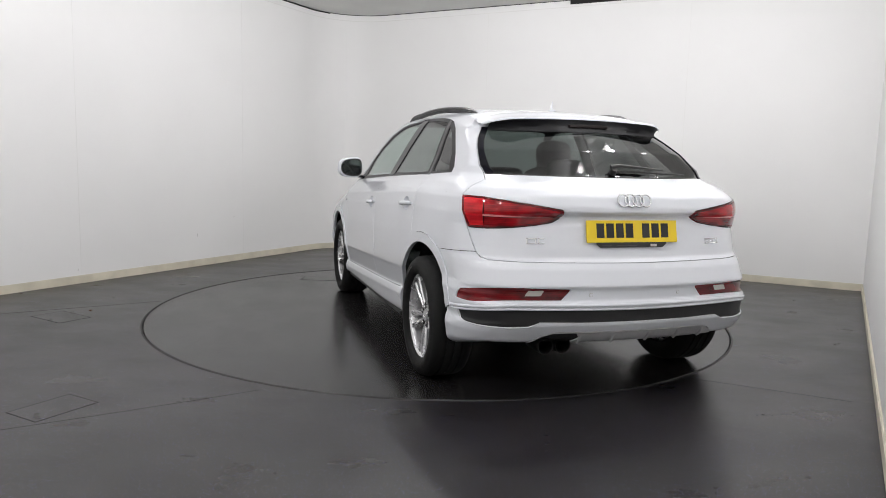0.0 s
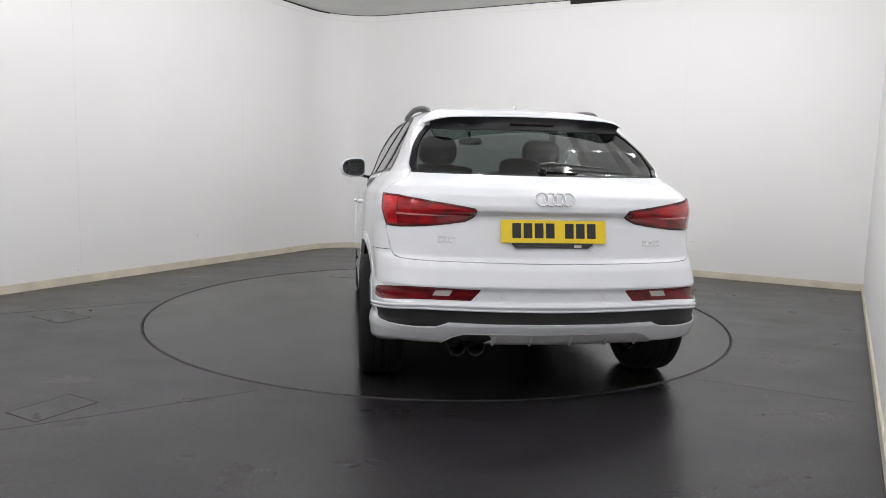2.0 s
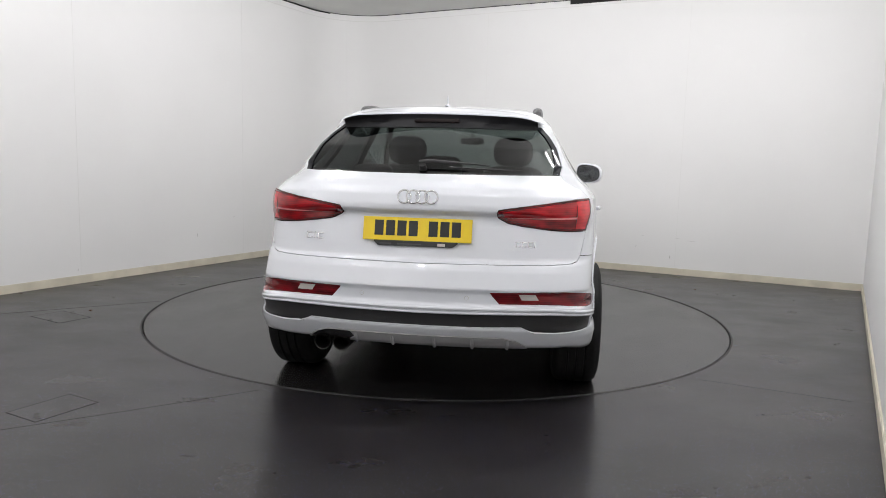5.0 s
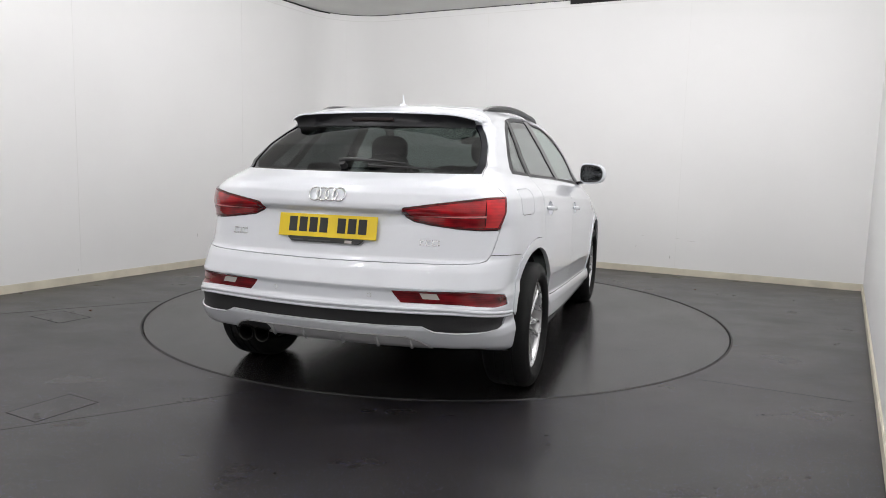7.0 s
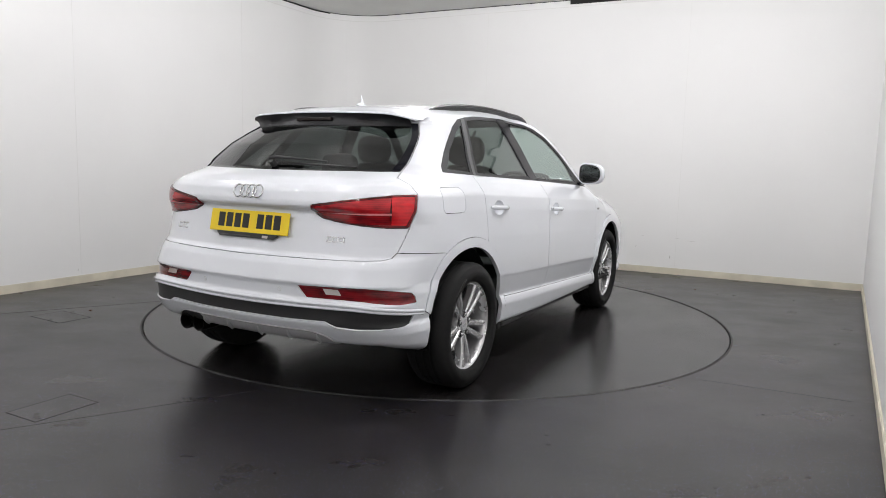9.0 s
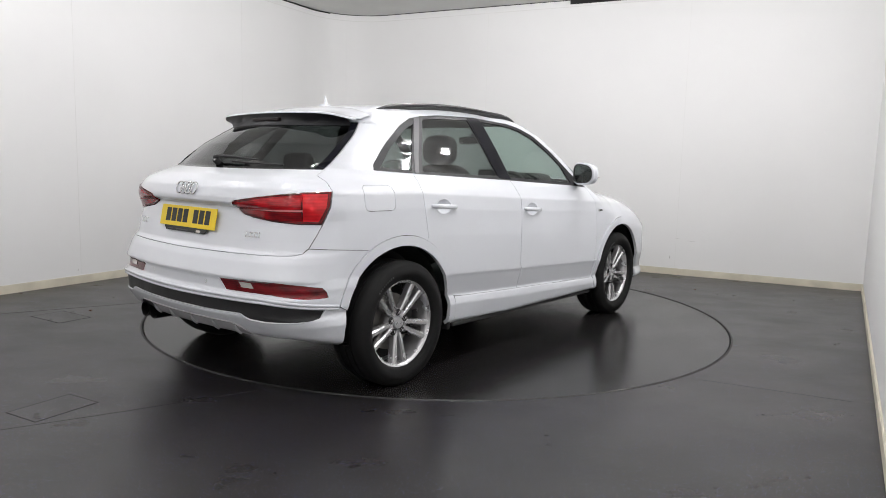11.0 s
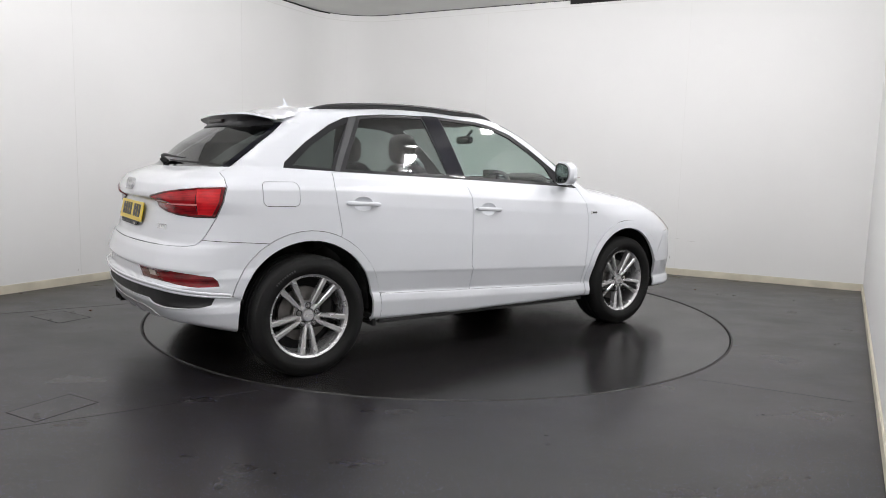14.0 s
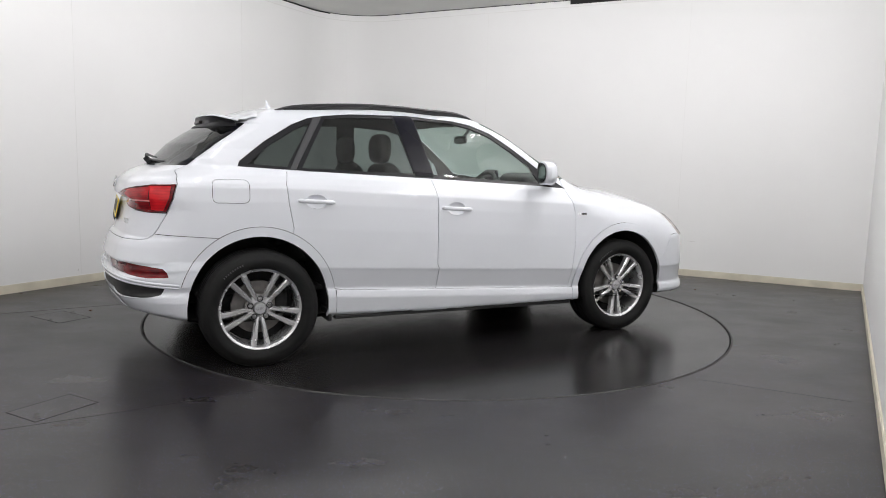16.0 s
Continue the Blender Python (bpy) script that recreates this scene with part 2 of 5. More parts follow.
def studio():
    left = [C_FL, *CORNER[:6]]
    back = [*CORNER[5:], C_BR]
    wall_strip("wall_left", left, -0.1, CEIL + 0.1, 0.12, M_WALL, 0, "smooth white painted studio wall", "wall")
    wall_strip("wall_back", back, -0.1, CEIL + 0.1, 0.12, M_WALL, 0, "smooth white painted studio wall with rounded corner", "wall")
    wall_strip("wall_right", [C_BR, C_RF], -0.1, CEIL + 0.1, 0.12, M_WALL, 0, "smooth white painted studio wall", "wall")
    wall_strip("wall_front", [C_RF, C_FL], -0.1, CEIL + 0.1, 0.12, M_WALL, 0, "plain white studio wall", "wall")
    for name, pts in (("baseboard_left", left), ("baseboard_back", back), ("baseboard_right", [C_BR - U_BACK * 0.0, C_RF]), ("baseboard_front", [C_RF, C_FL])):
        wall_strip(name, pts, 0.0, 0.066, 0.012, M_SKIRT, 0.014, "cream painted skirting board with scuffs", "baseboard")
        wall_strip(name.replace("baseboard", "trim"), pts, 0.066, 0.074, 0.008, M_SKIRT, 0.010, "worn upper edge of the cream skirting", "trim")
    # bead under the ceiling; dark strips paint the gap's shade there and at the lower panel edge on the back wall
    top = [C_FL, *CORNER, C_BR]
    wall_strip("trim_bead", top, 3.092, 3.100, 0.004, M_CEIL, 0.004, "thin bead along the top of the wall", "trim")
    wall_strip("trim_gap_shade_left", [C_FL, *CORNER[:4]], CEIL - 0.030, CEIL - 0.012, 0.004, M_DARK, 0.004, "dark strip painting the shade of the gap under the ceiling", "trim")
    wall_strip("trim_gap_shade_back", CORNER[3:] + [C_BR], CEIL - 0.020, CEIL - 0.012, 0.004, M_DARK, 0.004, "thin dark strip painting the shade of the joint under the ceiling", "trim")
    edge = P_BACK + U_BACK * ((Vector((1.49, 2.86)) - P_BACK).dot(U_BACK))
    wall_strip("trim_panel_gap_shade", [edge, C_BR], 3.125, CEIL - 0.021, 0.02, M_DARK, 0.02, "dark strip painting the shade of the gap above the wall panel", "trim")
    # ceiling slab
    bm = bmesh.new()
    lo = [bm.verts.new((p.x, p.y, CEIL - 0.01)) for p in ROOM]
    hi = [bm.verts.new((p.x, p.y, CEIL + 0.15)) for p in ROOM]
    bm.faces.new(lo), bm.faces.new(hi)
    for i in range(len(ROOM)):
        j = (i + 1) % len(ROOM)
        bm.faces.new((lo[i], lo[j], hi[j], hi[i]))
    tagged(part("ceiling", bm, M_CEIL), "flat pale grey painted ceiling", "ceiling", kind="structure")
    # vertical joints of the wall boards
    for p, u in ((P_LEFT, U_LEFT), (P_BACK, U_BACK)):
        for s in ((-1.19, -3.6, 0.9) if u is U_LEFT else (-0.87, -3.3)):
            q = p + u * s
            wall_strip("trim_board_joint", [q - u * 0.0015, q + u * 0.0015], 0.08, 3.09, 0.001, M_CEIL, 0.0012, "hairline joint between wall boards", "trim")
    # floor with a round opening
    bm = bmesh.new()
    seg, r = 160, TURN_R + 0.007
    outer = [bm.verts.new((p.x, p.y, 0)) for p in ROOM]
    inner = [bm.verts.new((r * math.cos(2 * math.pi * i / seg), r * math.sin(2 * math.pi * i / seg), 0)) for i in range(seg)]
    edges = [bm.edges.new((a, b)) for ring in (outer, inner) for a, b in zip(ring, ring[1:] + ring[:1])]
    bmesh.ops.triangle_fill(bm, edges=edges, use_beauty=True)
    low = [bm.verts.new((v.co.x, v.co.y, -0.09)) for v in inner]
    mid = bm.verts.new((0, 0, -0.09))
    for i in range(seg):
        j = (i + 1) % seg
        bm.faces.new((inner[i], inner[j], low[j], low[i]))
        bm.faces.new((low[i], low[j], mid))
    for f in bm.faces:
        if f.calc_center_median().z > -0.001 and f.normal.z < 0:
            f.normal_flip()
    fl = part("floor", bm, M_FLOOR)
    tagged(fl, "dark grey speckled vinyl floor with scuffs", "floor", kind="structure")
    # steel edge round the opening
    bm = bmesh.new()
    ring = [(r, -0.05), (r, 0.0015), (r + 0.002, 0.003), (r + 0.010, 0.003), (r + 0.013, 0.0), (r + 0.013, -0.01)]
    vs = [[bm.verts.new((a * math.cos(2 * math.pi * i / seg), a * math.sin(2 * math.pi * i / seg), z)) for i in range(seg)] for a, z in ring]
    for a, b in zip(vs, vs[1:]):
        for i in range(seg):
            bm.faces.new((a[i], a[(i + 1) % seg], b[(i + 1) % seg], b[i]))
    tagged(part("trim_turntable_edge", bm, M_STEEL, smooth=True), "thin worn metal edge round the turntable", "trim", kind="structure")


def access_cover(corners):
    """A flush rectangular floor hatch: a plate in a thin dark frame."""
    c = sum((Vector(p) for p in corners), Vector((0, 0))) / 4
    u = (Vector(corners[1]) - Vector(corners[0]) + Vector(corners[2]) - Vector(corners[3])) / 2
    v = (Vector(corners[3]) - Vector(corners[0]) + Vector(corners[2]) - Vector(corners[1])) / 2
    m = Matrix.Translation((c.x, c.y, 0)) @ Matrix.Rotation(math.atan2(u.y, u.x), 4, "Z")
    root = new("floor_hatch")
    root.matrix_world = m
    w, d = u.length, v.length
    bm = bmesh.new()
    box(bm, (w, d, 0.004), (0, 0, -0.0008), bevel=0.0008)
    part("plate", bm, M_FLOOR, root)
    bm = bmesh.new()
    for sx, sy, ax, ay in ((w + 0.009, 0.004, 0, d / 2 + 0.0025), (w + 0.009, 0.0045, 0, -d / 2 - 0.0025), (0.004, d, w / 2 + 0.0025, 0), (0.004, d, -w / 2 - 0.0025, 0)):
        box(bm, (sx, sy, 0.002), (ax, ay, 0.0))
    part("frame", bm, M_DARK, root, "thin dark joint")
    tagged(root, "flush rectangular vinyl-covered hatch in the dark floor", "floor hatch", "floor hatches")


def crumb(x, y, s):
    bm = bmesh.new()
    bmesh.ops.create_icosphere(bm, subdivisions=1, radius=s, matrix=Matrix.Translation((x, y, s * 0.55)) @ Matrix.Diagonal((1.3, 0.8, 0.6, 1)))
    for v in bm.verts:
        v.co += Vector((random.uniform(-1, 1), random.uniform(-1, 1), random.uniform(-0.5, 0.5))) * s * 0.25
    tagged(part("floor_crumb", bm, M_GRIT), "small brown crumb of dirt on the floor", "dirt", "crumbs on the floor")


def ceiling_light(x, y, w, d, deg):
    root = new("ceiling_light")
    root.matrix_world = pose(x, y, CEIL - 0.012, 0, 0, deg)
    bm = bmesh.new()
    for sx, sy, ax, ay in ((w + 0.06, 0.03, 0, d / 2 + 0.015), (w + 0.06, 0.03, 0, -d / 2 - 0.015), (0.03, d, w / 2 + 0.015, 0), (0.03, d, -w / 2 - 0.015, 0)):
        box(bm, (sx, sy, 0.05), (ax, ay, -0.025))
    part("frame", bm, M_FRAMEW, root)
    bm = bmesh.new()
    box(bm, (w, d, 0.02), (0, 0, -0.03), bevel=0.004)
    part("diffuser", bm, M_TUBE, root, "glowing white diffuser")
    tagged(root, "white rectangular ceiling light with glowing diffuser", "ceiling light", "ceiling lights")
    la = bpy.data.lights.new("ceiling_lamp", "POINT")
    la.shadow_soft_size, la.energy = 0.035, LAMP_POWER
    la.color = (1.0, 0.985, 1.0)
    lo = new("ceiling_lamp", la)
    lo.matrix_world = pose(x, y, CEIL - 0.095)


def floor_seam(name, pts, width=0.004):
    """A welded joint of the vinyl: a low, narrow ribbon on the floor."""
    bm = bmesh.new()
    rows = []
    for i, p in enumerate(pts):
        d = (Vector(pts[min(len(pts) - 1, i + 1)]) - Vector(pts[max(0, i - 1)])).normalized()
        n = Vector((-d.y, d.x)) * width / 2
        q = Vector(p)
        rows.append([bm.verts.new((q.x + s * n.x, q.y + s * n.y, z)) for s, z in ((1, 0.0), (0.6, 0.0012), (-0.6, 0.0012), (-1, 0.0))])
    for a, b in zip(rows, rows[1:]):
        for k in range(3):
            bm.faces.new((a[k], a[k + 1], b[k + 1], b[k]))
    tagged(part(name, bm, M_SEAM), "welded joint between two vinyl floor sheets", "trim", kind="structure")


def wall_scuff(p, u, s, z, w, h, tilt):
    """A faint rub mark on a wall."""
    bm = bmesh.new()
    q = p + u * s
    n = Vector((u.y, -u.x))
    top, low = [], []
    for k in range(9):
        f = k / 8 - 0.5
        hh = h * (0.5 - abs(f)) * 1.2 * random.uniform(0.5, 1)
        c = q + u * (w * f)
        zz = z + tilt * w * f + random.uniform(-1, 1) * h * 0.2
        top.append(bm.verts.new((c.x + n.x * 0.0008, c.y + n.y * 0.0008, zz + hh)))
        low.append(bm.verts.new((c.x + n.x * 0.0008, c.y + n.y * 0.0008, zz - hh - 0.0006)))
    for k in range(8):
        bm.faces.new((top[k], top[k + 1], low[k + 1], low[k]))
    tagged(part("wall_scuff", bm, M_SCUFF), "faint grey rub mark on the white wall", "mark", "rub marks on the walls")


M_SEAM = grained("vinyl_weld", (0.010, 0.010, 0.010), 0.5, 0.2, 30.0, 200.0, 0.1)
M_SCUFF = mat_base("grey_rub_mark", (0.50, 0.49, 0.47), 0.6)
M_GRIT = grained("brown_grit", (0.16, 0.09, 0.06), 0.8, 0.3, 60.0, 300.0, 0.3)
studio()
access_cover([(-3.002, -0.641), (-2.692, -0.828), (-2.571, -0.63), (-2.87, -0.446)])
access_cover([(-1.973, -2.57), (-1.789, -2.685), (-1.636, -2.408), (-1.836, -2.314)])
for cx, cy, cs in ((-2.675, -0.423, 0.012), (2.591, 1.217, 0.010)):
    crumb(cx, cy, cs)
floor_seam("trim_floor_seam_far", [(-3.55, -0.80), (-3.26, -0.59), (-2.79, -0.29), (-2.31, 0.02)], 0.006)
floor_seam("trim_floor_seam_near", [(-2.3, -3.0), (-1.88, -2.78), (-1.52, -2.56), (-1.1, -2.29), (-0.92, -2.17)], 0.003)
floor_seam("trim_floor_seam_side", [(1.52, -1.80), (1.73, -1.90), (2.21, -2.13)], 0.003)
for ss, sz, sw, sh_, st in ((-0.86, 0.42, 0.05, 0.004, 0.3), (-0.70, 0.40, 0.10, 0.003, -0.05), (-0.93, 0.20, 0.012, 0.035, 2.0), (-1.32, 0.30, 0.02, 0.012, 0.8), (-1.25, 0.43, 0.03, 0.003, 0.2)):
    wall_scuff(P_BACK, U_BACK, ss, sz, sw, sh_, st)
for ss, sz, sw, sh_, st in ((-1.22, 0.13, 0.015, 0.018, 1.0), (0.2, 0.35, 0.008, 0.05, 1.5), (0.75, 0.52, 0.012, 0.03, 1.0)):
    wall_scuff(P_LEFT, U_LEFT, ss, sz, sw, sh_, st)
for row, col in ((2.35, -1.2), (2.35, 0.55), (2.55, 2.05), (1.4, -1.9), (1.45, -0.1), (1.78, 1.60), (1.03, 1.58), (0.45, 1.85), (-0.75, -2.6), (-1.0, -0.6), (-1.4, 1.6), (-2.6, -1.6), (-2.6, 0.9), (-3.1, -0.3), (-4.3, -1.5), (-4.3, 0.9)):
    lp = Vector((-0.35, -1.55)) + U_LEFT * row + Vector((U_LEFT.y, -U_LEFT.x)) * col
    ceiling_light(lp.x, lp.y, 0.15, 0.15, 61.44)


# ================= turntable =================
def turntable():
    root = new("turntable")
    bm = bmesh.new()
    seg = 160
    prof = [(TURN_R, -0.06), (TURN_R, -0.003), (TURN_R - 0.003, 0.0)]
    vs = [[bm.verts.new((a * math.cos(2 * math.pi * i / seg), a * math.sin(2 * math.pi * i / seg), z)) for i in range(seg)] for a, z in prof]
    for a, b in zip(vs, vs[1:]):
        for i in range(seg):
            bm.faces.new((a[i], a[(i + 1) % seg], b[(i + 1) % seg], b[i]))
    bm.faces.new(vs[-1]), bm.faces.new(vs[0])
    part("disc", bm, M_TURN, root, "dark grey vinyl-covered disc")
    tagged(root, "large flush round turntable covered in dark vinyl", "turntable")
    return root


TABLE = turntable()


# ================= the car: one smooth body form, cut into its panels =================
def table(pairs, sigma, n=600):
    """A smoothed curve through (position, value) pairs."""
    xs, ys = zip(*pairs)
    g = np.linspace(xs[0], xs[-1], n)
    v = np.interp(g, xs, ys)
    k = max(1, int(round(3 * sigma / (g[1] - g[0]))))
    w = np.exp(-0.5 * (np.arange(-k, k + 1) * (g[1] - g[0]) / sigma) ** 2)
    w /= w.sum()
    lo, hi = v[0] - (v[1:k + 1][::-1] - v[0]), v[-1] - (v[-k - 1:-1][::-1] - v[-1])
    v = np.convolve(np.concatenate([lo, v, hi]), w, "valid")
    return lambda q: np.interp(q, g, v)


HALF_W = table([(0.0, 0.80), (0.225, 0.875), (0.25, 0.897), (0.33, 0.906), (0.342, 0.908), (0.381, 0.900), (0.389, 0.892), (0.403, 0.891), (0.510, 0.914), (0.520, 0.918),
                (0.75, 0.918), (0.90, 0.912), (0.98, 0.902), (1.01, 0.885), (1.06, 0.850), (1.10, 0.812), (1.13, 0.793), (1.30, 0.705), (1.48, 0.598), (1.60, 0.50), (1.8, 0.30)], 0.0045)
REAR_X = table([(0.0, -1.80), (0.28, -1.95), (0.33, -2.045), (0.39, -2.085), (0.43, -2.108), (0.50, -2.112), (0.515, -2.118), (0.534, -2.120), (0.546, -2.094), (0.604, -2.096), (0.616, -2.114),
                (0.70, -2.085), (0.735, -2.065), (0.75, -2.045), (0.80, -2.035), (0.90, -2.012), (0.955, -1.992), (0.970, -2.036), (1.00, -2.036), (1.05, -2.020), (1.08, -1.992), (1.11, -1.948), (1.135, -1.888),
                (1.152, -1.846), (1.28, -1.722), (1.35, -1.620), (1.392, -1.548), (1.402, -1.490), (1.42, -1.440), (1.50, -1.28), (1.8, -0.80)], 0.0045)
REAR_DIP = table([(0.0, 0.0), (0.90, 0.0), (0.955, -0.039), (0.970, 0.0), (1.8, 0.0)], 0.0045)
REAR_BOW = table([(0.0, 0.165), (1.09, 0.165), (1.15, 0.35), (1.28, 0.47), (1.395, 0.63), (1.41, 0.36), (1.8, 0.30)], 0.008)
TOP_Z = table([(-2.6, 1.30), (-1.55, 1.455), (-1.3, 1.505), (-1.0, 1.545), (-0.6, 1.568), (-0.2, 1.570), (0.08, 1.555), (0.30, 1.518), (0.49, 1.44), (1.06, 1.133), (1.20, 1.085),
               (1.36, 1.062), (1.6, 1.032), (1.85, 0.978), (2.0, 0.92), (2.1, 0.855), (2.2, 0.75), (2.6, 0.3)], 0.05)
FRONT_X = table([(0.0, 2.06), (0.2, 2.205), (0.3, 2.245), (0.36, 2.205), (0.55, 2.20), (0.70, 2.19), (0.80, 2.14), (0.9, 2.05), (1.1, 1.9), (1.8, 1.8)], 0.03)


def smax(a, b, k):
    h = np.maximum(k - np.abs(a - b), 0) / k
    return np.maximum(a, b) + h * h * k / 4


def form(p):
    """Negative inside the car's body, positive outside."""
    x, y, z = p[..., 0], np.abs(p[..., 1]), p[..., 2]
    zs = z + 0.045 * np.clip(x, -1.15, 1.2) * np.clip((1.25 - z) / 0.2, 0, 1)
    w = HALF_W(zs) - 0.021 * np.maximum(-x - 0.1, 0) ** 2 - 0.045 * np.maximum(x - 1.1, 0) ** 2 + 0.050 * np.clip(x + 0.15, 0, 0.6) * np.clip((z - 1.15) / 0.25, 0, 1)
    w = w + 0.036 * np.clip((0.62 - z) / 0.14, 0, 1) * np.clip((-x - 1.2) / 0.4, 0, 1)
    ta = np.clip((-x - 1.22) / 0.5, 0, 1)
    w = w - 0.022 * ta * ta * (3 - 2 * ta)
    side = y - w
    rear = REAR_X(z) + REAR_DIP(z) * np.clip((y - 0.42) / 0.25, 0, 1) + REAR_BOW(z) * y * y - x
    front = x - (FRONT_X(z) - 0.20 * y * y)
    xs = x + 0.24 * np.clip((x + 0.2) / 0.8, 0, 1) * y * y
    top = z - (TOP_Z(xs) - (0.085 + 0.05 * np.clip((x - 0.9) / 0.5, 0, 1)) * y * y)
    under = 0.255 + 0.075 * np.clip((-x - 1.62) / 0.3, 0, 1) - z
    f = np.maximum(smax(side, rear, 0.24 + 0.06 * np.clip((z - 0.6) / 0.2, 0, 1) - 0.22 * np.clip((z - 1.10) / 0.09, 0, 1)), smax(side, top, 0.10 - 0.06 * np.clip((x + 0.1) / 0.3, 0, 1) * np.clip((1.0 - x) / 0.2, 0, 1) + 0.10 * np.clip((x - 0.8) / 0.4, 0, 1)))
    f = np.maximum(f, smax(rear, top, 0.04))
    f = np.maximum(f, smax(side, front, 0.31))
    f = np.maximum(f, smax(front, top, 0.12))
    return smax(f, under, 0.03)


def gradient(p, e=0.0025):
    g = np.stack([form(p + d) - form(p - d) for d in np.eye(3) * e], -1)
    return g / np.maximum(np.linalg.norm(g, axis=-1, keepdims=True), 1e-9)


def cast(o, d, far=2.4):
    """Where rays from inside leave the body."""
    lo, hi = np.zeros(len(o)), np.full(len(o), far)
    for _ in range(30):
        mid = (lo + hi) / 2
        out = form(o + d * mid[:, None]) > 0
        hi, lo = np.where(out, mid, hi), np.where(out, lo, mid)
    return o + d * ((lo + hi) / 2)[:, None]


AXIS_R, AXIS_F, AXIS_Z = -1.2, 1.25, 0.80


def around(y, z):
    """The turn round the rear axis of the rear surface's point at half width y and height z."""
    q = cast(np.array([[AXIS_R, -y, z]]), np.array([[-1.0, 0, 0]]))[0]
    return (math.degrees(math.atan2(-(q[0] - AXIS_R), -q[1])), z)


def around_x(x, z):
    """The same, of the flank's point at length x."""
    q = cast(np.array([[x, -0.2, z]]), np.array([[0, -1.0, 0]]))[0]
    return (math.degrees(math.atan2(-(q[0] - AXIS_R), -q[1])), z)


class Shell:
    """The right half of the body (y < 0) as a mesh that can be cut along outlines."""

    def __init__(self):
        ele = np.radians(np.concatenate([np.linspace(90, 45, 40, endpoint=False), np.linspace(45, -38, 150, endpoint=False), np.linspace(-38, -90, 12)]))
        cols = [(AXIS_R, a) for a in np.linspace(90, 0, 76)]
        cols += [(x, 0.0) for x in np.linspace(AXIS_R, AXIS_F, 100)[1:]]
        cols += [(AXIS_F, -a) for a in np.linspace(0, 90, 50)[1:]]
        o, d = [], []
        for x, a in cols:
            s = min(1, max(0, (x + 0.2) / 1.4))
            z0 = AXIS_Z - 0.22 * s * s * (3 - 2 * s)
            r = math.radians(a)
            for e in ele:
                o.append((x, 0, z0))
                d.append((-math.sin(r) * math.cos(e), -math.cos(r) * math.cos(e), math.sin(e)))
        v = cast(np.array(o, float), np.array(d))
        n, k = len(cols), len(ele)
        v[:k, 1] = 0
        v[-k:, 1] = 0
        self.v = [tuple(p) for p in v]
        self.f = [[i * k + j, i * k + j + 1, (i + 1) * k + j + 1, (i + 1) * k + j] for i in range(n - 1) for j in range(k - 1)]
        self.c = np.array([np.mean([v[q] for q in f], 0) for f in self.f])
        self.id = np.zeros(len(self.f), int)
        self.parted = {}

    @staticmethod
    def view(p, kind):
        p = np.asarray(p)
        if kind == "side":
            return p[..., [0, 2]]
        if kind == "top":
            return p[..., [0, 1]]
        return np.stack([np.degrees(np.arctan2(-(p[..., 0] - AXIS_R), -p[..., 1])), p[..., 2]], -1)

    def cut(self, poly, kind, number, where=None):
        """Cuts along a closed outline and gives the faces inside it the number."""
        poly = [tuple(p) for p in poly]
        scale = np.array([0.9 * math.pi / 180, 1.0]) if kind == "round" else np.ones(2)
        area = np.ones(len(self.f), bool)
        for (a, b) in zip(poly, poly[1:] + poly[:1]):
            steps = max(1, int(abs(b[0] - a[0]) / 6)) if kind == "round" else 1
            for s in range(steps):
                p0 = (a[0] + (b[0] - a[0]) * s / steps, a[1] + (b[1] - a[1]) * s / steps)
                p1 = (a[0] + (b[0] - a[0]) * (s + 1) / steps, a[1] + (b[1] - a[1]) * (s + 1) / steps)
                self.slice(p0, p1, kind, scale, where)
        inside = self.inside(poly, kind)
        if where is not None:
            inside &= where(self.c)
        self.id[inside] = number

    def slice(self, a, b, kind, scale, where):
        if abs(a[0] - b[0]) + abs(a[1] - b[1]) < 1e-6:
            return
        q = self.view(self.c, kind) * scale
        a2, b2 = np.array(a) * scale, np.array(b) * scale
        d = b2 - a2
        t = np.clip(((q - a2) @ d) / (d @ d), 0, 1)
        near = np.hypot(*(q - (a2 + t[:, None] * d)).T) < 0.045
        if where is not None:
            near &= where(self.c)
        if kind == "round":
            n2 = np.array([-(b[1] - a[1]), b[0] - a[0]])
        else:
            n2 = np.array([-d[1], d[0]]) / np.hypot(*d)
        added_f, added_c, added_i, made = [], [], [], self.parted
        for i in np.nonzero(near)[0]:
            f = self.refreshed(self.f[i])
            pts = self.view(np.array([self.v[k] for k in f]), kind)
            s = (pts - np.array(a)) @ n2
            if kind == "round":
                s = s / max(1e-9, math.hypot(n2[0], n2[1] * 64)) * (1.0)
                s = s if abs(n2[0]) > 1e-9 or True else s
            s = np.where(np.abs(s) < 1e-5, 0, s)
            if s.max() <= 0 or s.min() >= 0:
                continue
            lo, hi = [], []
            for j in range(len(f)):
                k, s0, s1, k1 = f[j], s[j], s[(j + 1) % len(f)], f[(j + 1) % len(f)]
                if s0 >= 0:
                    hi.append(k)
                if s0 <= 0:
                    lo.append(k)
                if s0 * s1 < 0:
                    key = (min(k, k1), max(k, k1))
                    if key not in made:
                        w = s0 / (s0 - s1)
                        p, r = np.array(self.v[k]), np.array(self.v[k1])
                        self.v.append(tuple(p + (r - p) * w))
                        made[key] = len(self.v) - 1
                    hi.append(made[key])
                    lo.append(made[key])
            if len(lo) < 3 or len(hi) < 3:
                continue
            self.f[i] = hi
            self.c[i] = np.mean([self.v[k] for k in hi], 0)
            added_f.append(lo)
            added_c.append(np.mean([self.v[k] for k in lo], 0))
            added_i.append(self.id[i])
